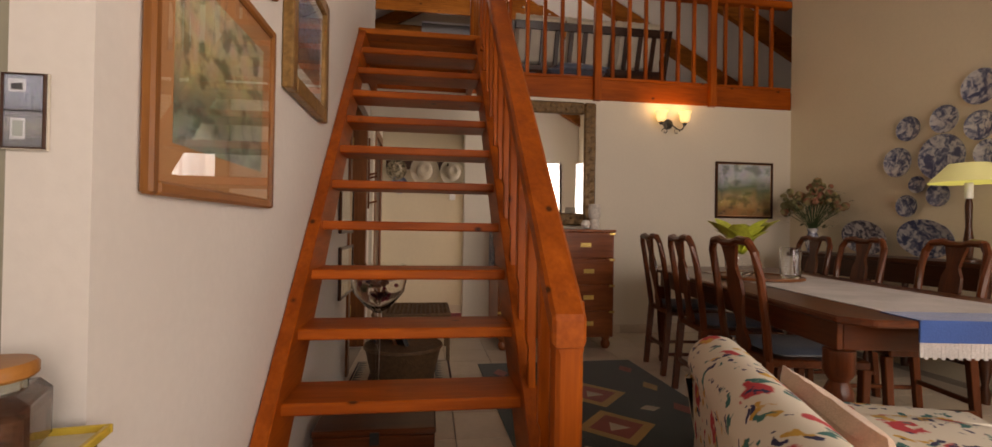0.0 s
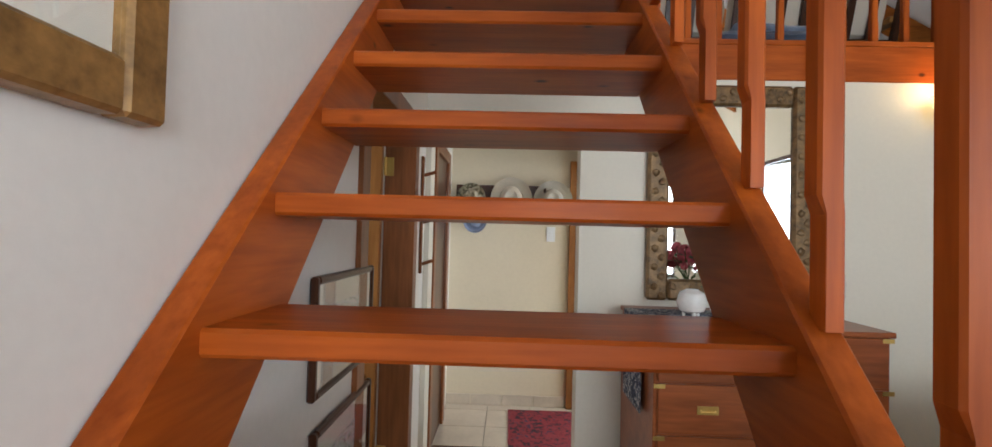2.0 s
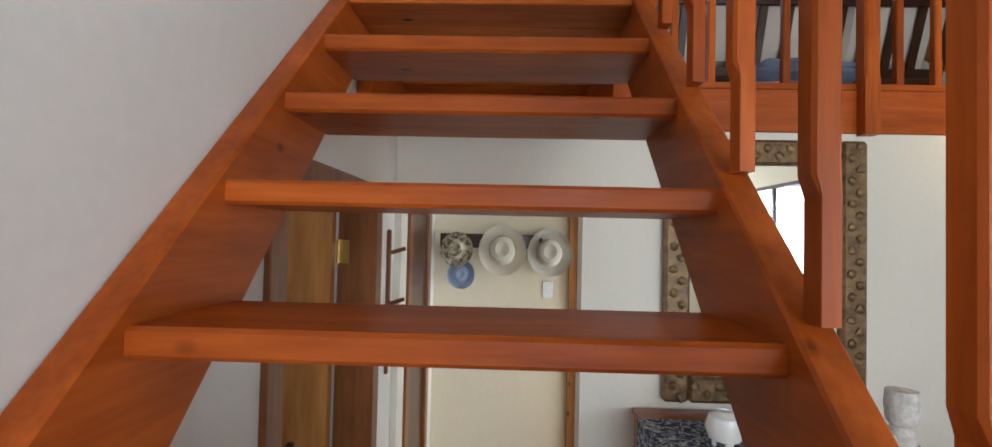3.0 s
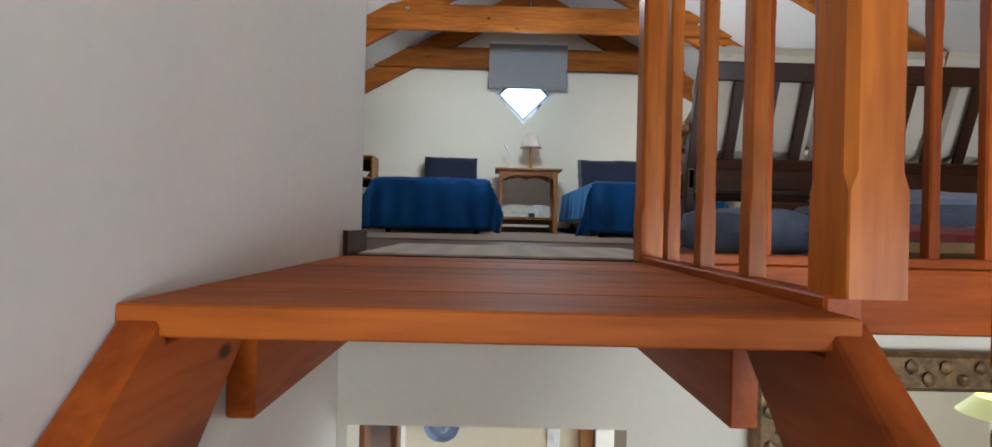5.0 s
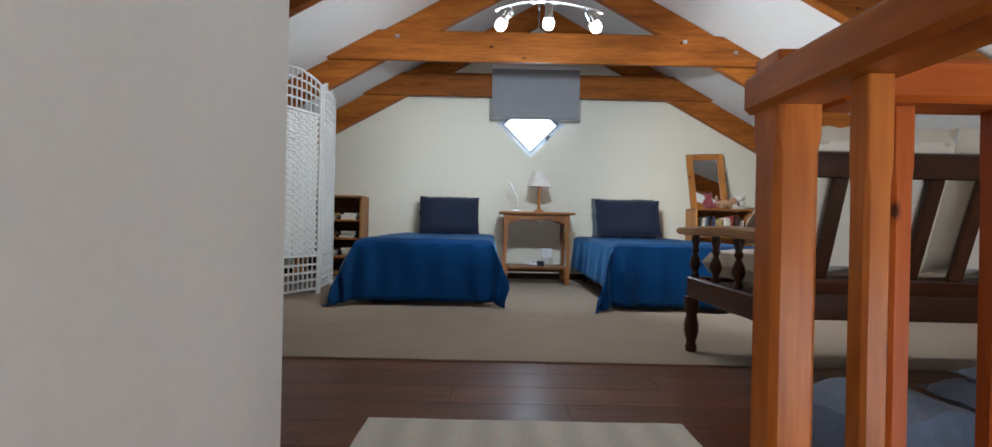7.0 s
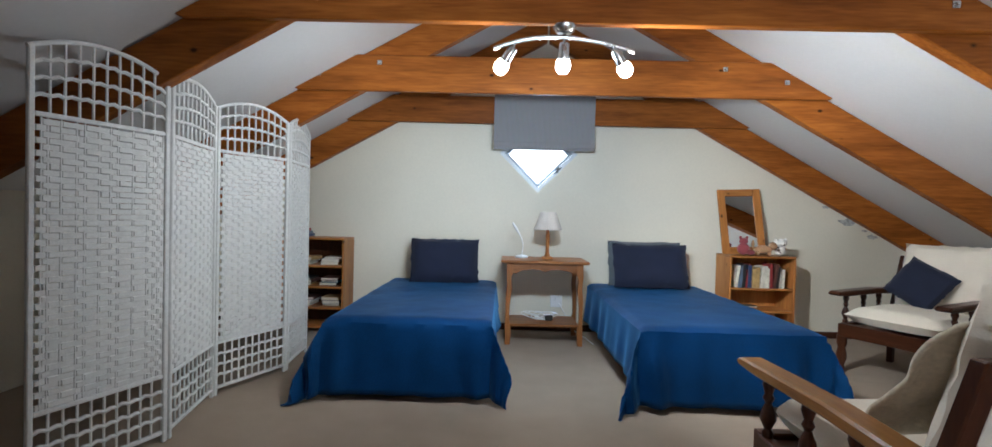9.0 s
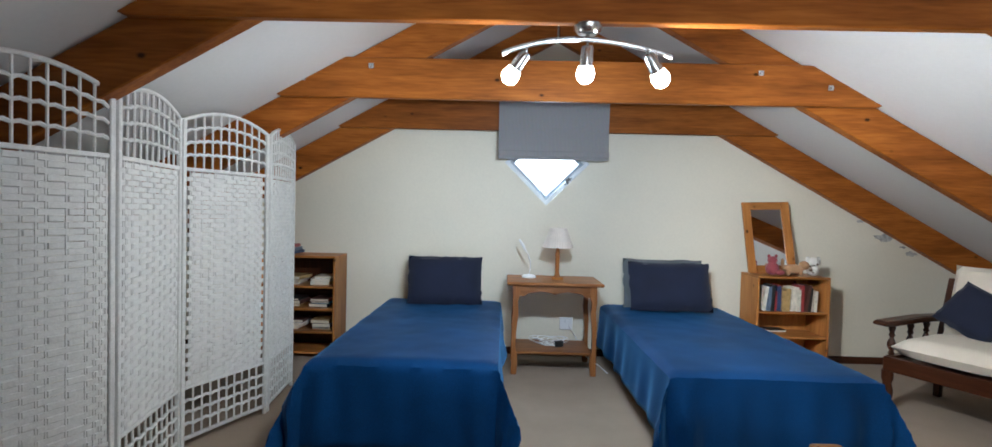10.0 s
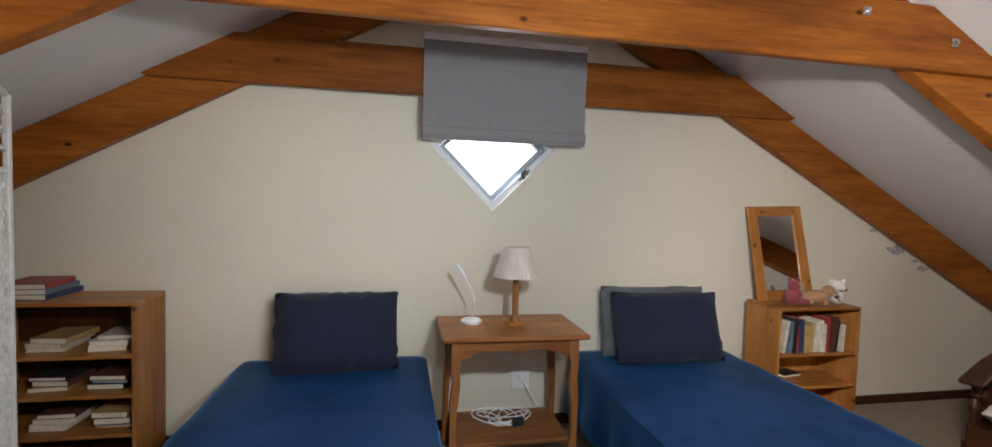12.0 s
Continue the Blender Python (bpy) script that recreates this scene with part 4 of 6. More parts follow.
toy_white = tagged(link("soft_toy", lump([((0, 0, 0.05), (0.05, 0.045, 0.05)), ((0, -0.01, 0.12), (0.05, 0.045, 0.042)), ((-0.045, 0, 0.135), (0.016, 0.02, 0.035)), ((0.045, 0, 0.135), (0.016, 0.02, 0.035)), ((0, -0.05, 0.108), (0.02, 0.02, 0.016))]), blotched("spotted_plush", [(0.50, (0.72, 0.68, 0.62)), (0.58, (0.10, 0.05, 0.03))], 13), None, "", True), "white plush toy with dark patches on a bookcase", "soft toy", "soft toys")
toy_white.matrix_basis = pose(3.095, 5.40, LOFT + 0.850, 0, 0, 0)

# bare patches where the gable's paint has come off
random.seed(3)
for px, pz, r in ((3.72, 3.93, 0.04), (3.93, 3.79, 0.085), (4.10, 3.70, 0.03), (4.19, 3.64, 0.055)):
    pts = [(px + r * math.cos(a) * random.uniform(0.5, 1.3), pz + 0.4 * r * math.sin(a) * random.uniform(0.4, 1.4)) for a in [i * math.pi / 7 for i in range(14)]]
    tagged(link("bare_plaster", prism(pts, "y", GABLE - 0.003, GABLE - 0.001), plain("bare_plaster", (0.42, 0.41, 0.38), 0.9, 0, 0.35, 25), None), "bare grey patch in the wall paint", "wall patch", "bare patches", "structure")


# folding screen
def screen_panel(t, a, b, seed):
    a, b = Vector(a), Vector(b)
    w = (b - a).length - 0.012
    turn = math.degrees(math.atan2(b.y - a.y, b.x - a.x))
    H, arch = 1.775, 0.075
    random.seed(seed)

    def top(x):
        return H + arch * (1 - (2 * x / w - 1) ** 2)
    pn = new("panel")
    pn.parent = t
    pn.matrix_basis = Matrix.Translation((a.x, a.y, 0)) @ pose(0, 0, 0, 0, 0, turn) @ pose(0.006, 0, 0)
    bm = bmesh.new()
    for x0 in (0, w - 0.022):
        box(bm, x0, x0 + 0.022, -0.011, 0.011, 0.0, H + 0.012, 0.004)
    for z in (0.05, 0.33, 1.52):
        box(bm, 0.0225, w - 0.0225, -0.009, 0.009, z - 0.01, z + 0.01, 0.003)
    tube([(x, 0, top(x)) for x in [i / 16 * w for i in range(17)]], 0.011, 8, bm)
    part("frame", bm, CANE_WHITE, pn)
    # open lattice above and below the weave
    bm = bmesh.new()
    n = 10
    for z0, z1, rows in ((0.06, 0.32, 4), (1.53, None, 4)):
        for i in range(1, n):
            x = 0.022 + (w - 0.044) * i / n
            tube([(x, 0, z0), (x, 0, z1 if z1 else top(x))], 0.0062, 6, bm)
        for r in range(1, rows):
            pts = []
            for i in range(0, 2 * n + 1):
                x = 0.022 + (w - 0.044) * i / (2 * n)
                hi = (z1 if z1 else top(x)) - z0
                pts.append((x, (0.004 if i % 4 < 2 else -0.004), z0 + hi * r / rows + (0.004 if i % 2 else -0.004)))
            tube(pts, 0.0092, 6, bm)
    tagged(part("lattice", bm, CANE_WHITE, pn), "", "", "", "stuff")
    # woven strips
    bm = bmesh.new()
    x = 0.024
    cols = []
    while x < w - 0.03:
        cw = random.choice((0.03, 0.045, 0.055, 0.065)) if 0.06 < x < w - 0.1 else 0.022
        cols.append((x, min(x + cw, w - 0.024)))
        x += cw
    zz = 0.342
    row = 0
    while zz < 1.505:
        hh = 0.0245
        for c, (x0, x1) in enumerate(cols):
            if c in (0, len(cols) - 1) and row % 2:
                continue
            out = 0.0032 if (row + c) % 2 else -0.0032
            gap = 0.0004 + (0.0045 if random.random() < 0.16 else 0.0004) * random.random() + (0.0045 if c in (0, len(cols) - 1) and row % 2 else 0)
            dz = random.uniform(-0.0012, 0.0012)
            y0 = out - 0.0025
            v = [bm.verts.new(p) for p in ((x0 + gap, -out * 0.5, zz), (x1 - gap, -out * 0.5, zz), (x1 - gap, -out * 0.5, zz + hh), (x0 + gap, -out * 0.5, zz + hh), (x0 + gap + 0.004, y0, zz + 0.001 + dz), (x1 - gap - 0.004, y0, zz + 0.001 + dz), (x1 - gap - 0.004, y0, zz + hh - 0.002 + dz), (x0 + gap + 0.004, y0, zz + hh - 0.002 + dz))]
            bm.faces.new((v[0], v[1], v[5], v[4]))
            bm.faces.new((v[1], v[2], v[6], v[5]))
            bm.faces.new((v[2], v[3], v[7], v[6]))
            bm.faces.new((v[3], v[0], v[4], v[7]))
            bm.faces.new((v[4], v[5], v[6], v[7]))
        zz += hh + 0.0008
        row += 1
    for x0, x1 in cols[1:]:
        box(bm, x0 - 0.003, x0 + 0.003, -0.003, 0.003, 0.34, 1.51)
    ob = part("weave", bm, CANE_WHITE, pn)
    tagged(ob, "", "", "", "stuff")


SCREEN = [(-1.38, 2.62), (-1.185, 3.16), (-1.30, 3.735), (-1.075, 4.25), (-1.13, 4.75)]
scr = thing("folding_screen", (0, 0, LOFT + 0.008), 0, "white woven wicker folding screen with arched panels", "folding screen")
for k in range(4):
    screen_panel(scr, SCREEN[k], SCREEN[k + 1], 20 + k)


# turned and padded seating
def spindle(h, r=0.022):
    return lathe([(r * 0.8, 0), (r * 0.9, 0.08 * h), (r * 0.55, 0.14 * h), (r * 1.25, 0.30 * h), (r * 1.1, 0.42 * h), (r * 0.5, 0.58 * h), (r * 0.9, 0.66 * h), (r * 0.6, 0.74 * h), (r, 0.88 * h), (r * 0.8, h)], 14)


def settee(at, turn, w, label, category, seats, arm_mat, name):
    """A wooden settee with spindled arms and loose cushions; it faces its own +y, its base at the back's foot."""
    t = thing(name, at, turn, label, category)
    depth = 0.74
    part("seat_frame", box(box(boxed(0.02, w - 0.02, 0.0, 0.05, 0.30, 0.40, bevel=0.005), 0.02, w - 0.02, depth - 0.05, depth, 0.28, 0.38, 0.005), 0.05, w - 0.05, 0.051, depth - 0.051, 0.33, 0.36), DARK["x"], t)
    for sx in (0.03, w - 0.03):
        part("side_rail", boxed(sx - 0.022, sx + 0.022, 0.051, depth - 0.051, 0.28, 0.38, bevel=0.005), DARK["y"], t)
        ob = part("leg", lathe([(0.024, 0), (0.03, 0.02), (0.022, 0.05), (0.036, 0.10), (0.036, 0.14), (0.026, 0.19), (0.036, 0.22), (0.036, 0.28)], 16), DARK["z"], t, "turned front leg", True)
        ob.location = (sx, depth - 0.045, 0)
        part("leg", prism([(0.0, 0.0), (0.045, 0.0), (0.05, 0.40), (-0.11, 0.90), (-0.15, 0.90), (0.0, 0.40)], "x", sx - 0.022, sx + 0.022, None, 0.004), DARK["z"], t, "raked back post")
        part("armrest", prism([(-0.02, 0.585), (0.30, 0.60), (0.70, 0.595), (0.80, 0.60), (0.83, 0.615), (0.80, 0.635), (0.60, 0.64), (0.30, 0.645), (-0.03, 0.63)], "x", sx - 0.045, sx + 0.045, None, 0.008), arm_mat["y"], t, "worn flat armrest")
        for y in (0.22, 0.43, 0.66):
            ob = part("spindle", spindle(0.215), DARK["z"], t, "", True)
            ob.location = (sx, y, 0.382)
    tilt = Matrix.Translation((0, 0.02, 0.40)) @ Matrix.Rotation(math.atan2(0.15, 0.5), 4, "X")
    part("back_rail", boxed(0.055, w - 0.055, -0.018, 0.018, 0.44, 0.53, bevel=0.006, m=tilt), DARK["x"], t)
    part("back_rail", boxed(0.055, w - 0.055, -0.018, 0.018, -0.01, 0.06, bevel=0.006, m=tilt), DARK["x"], t)
    n = int(w / 0.17)
    for i in range(1, n):
        x = 0.05 + (w - 0.1) * i / n
        part("back_slat", boxed(x - 0.026, x + 0.026, -0.010, 0.010, 0.061, 0.439, bevel=0.003, m=tilt), DARK["z"], t)
    cw = (w - 0.13) / seats
    for i in range(seats):
        ob = part("seat_cushion", cushion(cw - 0.01, 0.66, 0.15, 14, 12, 0, i + 1, 0.3), CREAM, t, "plump cream cotton seat cushion", True)
        ob.location = (0.065 + cw * (i + 0.5), 0.42, 0.385)
        ob = part("back_cushion", cushion(cw - 0.01, 0.56, 0.15, 14, 12, 0, i + 5, 0.3), CREAM, t, "plump cream cotton back cushion", True)
        ob.matrix_basis = tilt @ pose(0.065 + cw * (i + 0.5), 0.018, 0.33, 90, 0, 180) @ pose(0, 0, 0, 0, 0, 0)
    return t


settee((1.42, 1.88, LOFT + 0.008), 0, 1.95, "dark wooden settee with slatted back and cream cushions", "sofa", 3, {"y": wood("worn_arm", (0.22, 0.10, 0.03), (0.42, 0.22, 0.07), "y", 0.35, False)}, "settee")
settee((4.10, 4.29, LOFT + 0.008), 115, 0.74, "dark wooden armchair with cream cushions and spindled arms", "armchair", 1, DARK, "armchair")
cush = link("throw_cushion", cushion(0.34, 0.34, 0.11, 14, 14, 0, 2, 0.35), NAVY, None, "", True)
cush.matrix_basis = pose(3.76, 4.62, LOFT + 0.69, 64, 28, -62)
tagged(cush, "navy cotton cushion tilted on the armchair", "cushion")

# throw over the settee's end
bm = grid_sheet(22, 40, lambda u, v: Vector((
    1.50 + 0.52 * u + 0.015 * math.sin(v * 14),
    1.775 + 0.12 * min(1, v * 8) + 0.32 * max(0, v - 0.12) + 0.008 * math.sin(u * 30),
    LOFT + 0.955 + 0.02 * math.sin(min(1, v * 8) * 3.14) - 0.42 * max(0, v - 0.12) + 0.012 * noise.noise(Vector((u * 6, v * 6, 2))))))
throw = link("throw_blanket", bm, cloth("knitted_cream", (0.66, 0.58, 0.44), 70, 0.9, 0.2), None, "", True)
sm = throw.modifiers.new("thickness", "SOLIDIFY")
sm.thickness = 0.012
tagged(throw, "cream cable-knit throw draped over the settee's back", "throw")


# folded bedding on the floor behind the settee
def folded(x, y, z, w, d, h, turn, material, label, seed):
    bm = cushion(w, d, h, 16, 12, 0, seed, 0.22)
    for v in bm.verts:
        v.co.z += 0.012 * noise.noise(Vector((v.co.x * 7, v.co.y * 7, seed)))
        v.co.z = max(v.co.z, 0)
    ob = link("folded_blanket", bm, material, None, "", True)
    ob.matrix_basis = pose(x, y, z, 0, 0, turn)
    return tagged(ob, label, "blanket", "bedding on the floor")


SLATE = cloth("slate_blue_cotton", (0.13, 0.16, 0.23), 180, 0.3, 0.2, 0.9, 0.3, 7)
LIGHT_SLATE = cloth("pale_slate_cotton", (0.24, 0.29, 0.38), 180, 0.3, 0.2, 0.9, 0.3, 7)
YELLOW = cloth("pale_yellow_fleece", (0.60, 0.46, 0.20), 120, 0.5)
RED = cloth("red_fleece", (0.30, 0.02, 0.025), 120, 0.4)
folded(1.50, 1.43, LOFT + 0.001, 0.44, 0.36, 0.19, 22, SLATE, "rumpled slate-blue blanket heaped on the floor", 3)
folded(2.09, 1.30, LOFT + 0.001, 0.54, 0.40, 0.075, -4, YELLOW, "folded pale yellow blanket on the floor", 5)
folded(2.02, 1.32, LOFT + 0.072, 0.60, 0.42, 0.065, 2, RED, "folded red fleece blanket in a pile", 6)
folded(2.03, 1.33, LOFT + 0.132, 0.62, 0.42, 0.085, -3, SLATE, "folded slate-blue blanket in a pile", 7)
folded(2.08, 1.34, LOFT + 0.205, 0.56, 0.40, 0.06, 5, LIGHT_SLATE, "folded pale slate blanket on a pile", 8)

# ==== the ground floor ====
# door in the stair wall, standing open into the side room
d1 = structure("door_1", boxed(-0.93, -0.135, 0.425, 0.465, GROUND + 0.008, DOORH - 0.02, bevel=0.003), HONEY["z"], "open pine door in the stair wall", "door")
bm = bmesh.new()
for y0, y1 in ((DOOR0 - 0.07, DOOR0 + 0.012), (DOOR1 - 0.012, DOOR1 + 0.07)):
    box(bm, -0.135, 0.016, y0, y1, GROUND, DOORH + 0.07, 0.003)
box(bm, -0.135, 0.016, DOOR0 + 0.013, DOOR1 - 0.013, DOORH - 0.012, DOORH + 0.07, 0.003)
part("door_frame", bm, TEAK["z"], d1, "dark-stained timber door frame")
bm = bmesh.new()
for z in (0.45, 1.83):
    box(bm, -0.134, -0.09, DOOR1 - 0.016, DOOR1 - 0.0125, z - 0.045, z + 0.045, 0.001)
    tube([(-0.131, DOOR1 - 0.022, z - 0.045), (-0.131, DOOR1 - 0.022, z + 0.045)], 0.007, 10, bm)
part("hinge", bm, BRASS, d1, "brass butt hinge")

# passage door, dark frame
d2 = structure("door_2", boxed(-0.001, 0.012, 1.14, 1.66, GROUND + 0.005, 2.02), DARK["z"], "closed dark wooden passage door", "door")
bm = bmesh.new()
box(bm, -0.001, 0.032, 1.05, 1.139, GROUND, 2.10, 0.004)
box(bm, -0.001, 0.032, 1.661, 1.75, GROUND, 2.10, 0.004)
box(bm, -0.001, 0.032, 1.14, 1.66, 2.021, 2.10, 0.004)
part("door_frame", bm, TEAK["z"], d2)
structure("trim_passage", boxed(0.955, 1.028, 2.06, 2.098, GROUND, 2.12, bevel=0.003), HONEY["z"], "upright pine door trim in the passage", "trim")
bm = bmesh.new()
for i in range(4):
    box(bm, -0.05 + i * 0.25, 0.195 + i * 0.25, 2.088, 2.099, GROUND + 0.001, GROUND + 0.085, 0.002)
structure("baseboard_passage", bm, TILE, "cream tile skirting along the passage", "baseboard")
bm = bmesh.new()
for i in range(11):
    box(bm, OPEN1 + 0.002 + i * 0.305, OPEN1 + 0.30 + i * 0.305, BACK - 0.011, BACK - 0.001, GROUND + 0.001, GROUND + 0.085, 0.002)
structure("baseboard_dining", bm, TILE, "cream tile skirting along the dining wall", "baseboard")

# peg rail by the corner
peg = thing("peg_rail", (0.002, 0.72, 1.30), 0, "slim upright wooden peg rail on the wall", "peg rail")
part("rail", boxed(0, 0.014, -0.012, 0.012, 0, 0.62, bevel=0.003), TEAK["z"], peg)
for z in (0.05, 0.27, 0.30, 0.52):
    part("peg", tube([(0.014, 0, z), (0.05, 0.01, z + 0.012), (0.075, 0.015, z + 0.02)], 0.009), TEAK["y"], peg)

# hat rack and hats
rack = thing("hat_rack", (0.41, 2.098, 1.865), 0, "dark wooden hat rack board with pegs", "hat rack")
part("board", boxed(-0.37, 0.37, -0.022, 0, -0.05, 0.05, bevel=0.004), DARK["x"], rack)
for x in (-0.25, 0.07, 0.34):
    part("peg", tube([(x, -0.022, 0), (x, -0.09, 0.02)], 0.010), DARK["y"], rack)


def hat(x, z, r, material, label, band=None, crown_h=0.10, turn=0.0):
    t = thing("hat", (x, 2.062, z), turn, label, "hat", "hats on the rack")
    m = Matrix.Rotation(radians(82), 3, "X")
    brim = lathe([(r * 0.55, 0.006), (r * 0.80, 0.0), (r, 0.022), (r, 0.027), (r * 0.80, 0.006), (r * 0.53, 0.012)], 32, (0, 0, 0), None, m)
    for v in brim.verts:
        v.co.z *= 1.08
        v.co.y -= 0.03 * (abs(v.co.x) / r) ** 2
    part("brim", brim, material, t, "", True)
    crown = lathe([(r * 0.58, 0.004), (r * 0.54, crown_h * 0.5), (r * 0.46, crown_h * 0.9), (r * 0.30, crown_h), (r * 0.10, crown_h * 0.86), (0, crown_h * 0.82)], 28, (0, 0, 0), None, m)
    for v in crown.verts:
        v.co.z *= 1.12
        v.co.x *= 1 - 0.12 * max(0, v.co.z / r)
    part("crown", crown, material, t, "pinched crown", True)
    if band:
        part("hat_band", lathe([(r * 0.595, 0.012), (r * 0.585, 0.03)], 28, (0, 0, 0), None, m), band, t, "", True)
    return t


FELT = cloth("cream_straw", (0.60, 0.53, 0.42), 130, 0.5, 0.1, 0.9, 0.15)
FELT2 = cloth("stone_canvas", (0.50, 0.46, 0.38), 130, 0.4, 0.1, 0.9, 0.15)
KHAKI = blotched("camouflage_cotton", [(0.40, (0.10, 0.09, 0.05)), (0.50, (0.36, 0.30, 0.20)), (0.62, (0.55, 0.48, 0.36))], 26)
hat(0.485, 1.80, 0.165, FELT, "cream straw hat with a pinched crown", cloth("hat_band", (0.25, 0.20, 0.14)))
hat(0.815, 1.79, 0.155, FELT2, "stone canvas bush hat hanging on a peg", FELT2)
hat(0.165, 1.80, 0.115, KHAKI, "camouflage cotton cap hanging on a peg", None, 0.13)
hat(0.20, 1.625, 0.095, cloth("blue_white_cap", (0.25, 0.30, 0.42), 160, 0.3), "small blue and white sun hat", None, 0.06)

sw = thing("light_switch", (0.81, 2.099, 1.53), 0, "white wall light switch in the passage", "switch")
part("plate", boxed(-0.035, 0.035, -0.009, 0, -0.06, 0.06, bevel=0.003), WHITE_PAINT, sw)
part("rocker", boxed(-0.012, 0.012, -0.014, -0.0095, -0.02, 0.02, bevel=0.002), WHITE_PAINT, sw)

RED_RUG = blotched("red_oriental", [(0.40, (0.03, 0.01, 0.02)), (0.47, (0.20, 0.014, 0.024)), (0.60, (0.25, 0.025, 0.035)), (0.66, (0.05, 0.02, 0.05))], 22)
rug("passage_rug", 0.50, 1.00, 1.30, 1.99, GROUND, RED_RUG, "small red oriental rug in the passage", 0.008, CREAM)


# ---- pictures ----
def picture(name, plane, a0, a1, z0, z1, frame_w, frame_mat, mount_mat, mount_w, art, label, depth=0.025, lean=0):
    """A framed picture; plane 'x': on the stair wall, a along y; 'y': on an end wall, a along x."""
    w, h = a1 - a0, z1 - z0
    t = thing(name, (0, 0, 0), 0, label, "picture")
    t.matrix_basis = (pose(0.002, (a0 + a1) / 2, z0, 0, lean, 90) if plane == "x" else pose((a0 + a1) / 2, plane - 0.002, z0))
    g = frame_w
    for x0, x1, b0, b1 in ((-w / 2, -w / 2 + g, 0, h), (w / 2 - g, w / 2, 0, h), (-w / 2 + g + 0.0005, w / 2 - g - 0.0005, 0, g), (-w / 2 + g + 0.0005, w / 2 - g - 0.0005, h - g, h)):
        part("frame", boxed(x0, x1, -depth, 0, b0, b1, bevel=min(0.006, g / 4)), frame_mat["z" if b1 - b0 > g * 1.5 else "x"], t)
    part("mount", boxed(-w / 2 + g - 0.004, w / 2 - g + 0.004, -depth * 0.45, -0.001, g - 0.004, h - g + 0.004), mount_mat, t)
    mw = g + mount_w
    part("painting", boxed(-w / 2 + mw, w / 2 - mw, -depth * 0.45 - 0.0015, -depth * 0.45 - 0.0002, mw * 1.15, h - mw), art, t)
    gl = part("glazing", boxed(-w / 2 + g - 0.003, w / 2 - g + 0.003, -depth * 0.72, -depth * 0.72 + 0.002, g - 0.003, h - g + 0.003), GLASS, t, "clear picture glass")
    gl.visible_shadow = False
    return t


def scenery(name, sky, far, mid, near, scale=6.0):
    """A painted view: bands of colour broken by brush noise."""
    m, nt, b = shader(name)
    tc = nt.nodes.new("ShaderNodeTexCoord")
    sep = nt.nodes.new("ShaderNodeSeparateXYZ")
    nt.links.new(tc.outputs["Generated"], sep.inputs[0])
    n = node(nt, "ShaderNodeTexNoise", Scale=scale, Detail=6.0, Distortion=0.5)
    nt.links.new(tc.outputs["Generated"], n.inputs["Vector"])
    ad = nt.nodes.new("ShaderNodeMath")
    ad.operation = "MULTIPLY_ADD"
    nt.links.new(n.outputs["Fac"], ad.inputs[0])
    ad.inputs[1].default_value = 0.55
    nt.links.new(sep.outputs[2], ad.inputs[2])
    col = ramp(nt, ad.outputs[0], [(0.36, near), (0.55, mid), (0.78, far), (1.0, sky)])
    n2 = node(nt, "ShaderNodeTexNoise", Scale=scale * 2.5, Detail=5.0)
    nt.links.new(tc.outputs["Generated"], n2.inputs["Vector"])
    col = mixed(nt, "OVERLAY", 0.4, col, n2.outputs["Color"])
    col = mixed(nt, "MULTIPLY", 0.7, col, ramp(nt, n2.outputs["Fac"], [(0.40, (0.25, 0.27, 0.22)), (0.50, (1, 1, 1))]))
    nt.links.new(col, b.inputs["Base Color"])
    b.inputs["Roughness"].default_value = 0.7
    return m


MOUNT_TAN = plain("tan_mount", (0.44, 0.21, 0.085), 0.85, 0, 0.06)
MOUNT_CREAM = plain("cream_mount", (0.66, 0.60, 0.50), 0.85, 0, 0.05)
FRAME = {a: wood("frame_wood_" + a, (0.20, 0.075, 0.018), (0.36, 0.145, 0.04), a, 0.35, False) for a in "xyz"}
GILT = plain("gilt_frame", (0.15, 0.085, 0.032), 0.45, 0.4, 0.55, 25, 0.3, 80)
GOLD_FRAME = plain("gold_frame", (0.27, 0.145, 0.045), 0.4, 0.25, 0.4, 25, 0.2, 80)
GILTS = {"x": GOLD_FRAME, "y": GOLD_FRAME, "z": GOLD_FRAME}
picture("framed_print", "x", -2.72, -2.01, 1.20, 1.77, 0.028, FRAME, MOUNT_TAN, 0.066, scenery("harbour_view", (0.46, 0.40, 0.24), (0.40, 0.33, 0.16), (0.16, 0.17, 0.10), (0.22, 0.26, 0.20), 3.0), "large print of old buildings in a pine frame")
picture("framed_print", "x", -1.87, -1.255, 1.635, 2.19, 0.065, GILTS, MOUNT_CREAM, 0.045, scenery("moor_view", (0.30, 0.33, 0.40), (0.20, 0.21, 0.26), (0.10, 0.08, 0.07), (0.26, 0.13, 0.06)), "landscape print in a wide gilt frame", 0.04)
picture("framed_print", "x", -2.58, -1.99, 1.88, 2.40, 0.035, FRAME, MOUNT_CREAM, 0.06, scenery("pale_view", (0.5, 0.5, 0.5), (0.3, 0.3, 0.28), (0.2, 0.2, 0.16), (0.3, 0.25, 0.2)), "framed print hung high on the stair wall")
picture("framed_drawing", "x", -0.70, -0.21, 1.10, 1.40, 0.02, DARK, MOUNT_CREAM, 0.06, scenery("pencil_view", (0.62, 0.60, 0.56), (0.5, 0.5, 0.48), (0.35, 0.35, 0.34), (0.55, 0.52, 0.46)), "small drawing in a thin dark frame", 0.02)
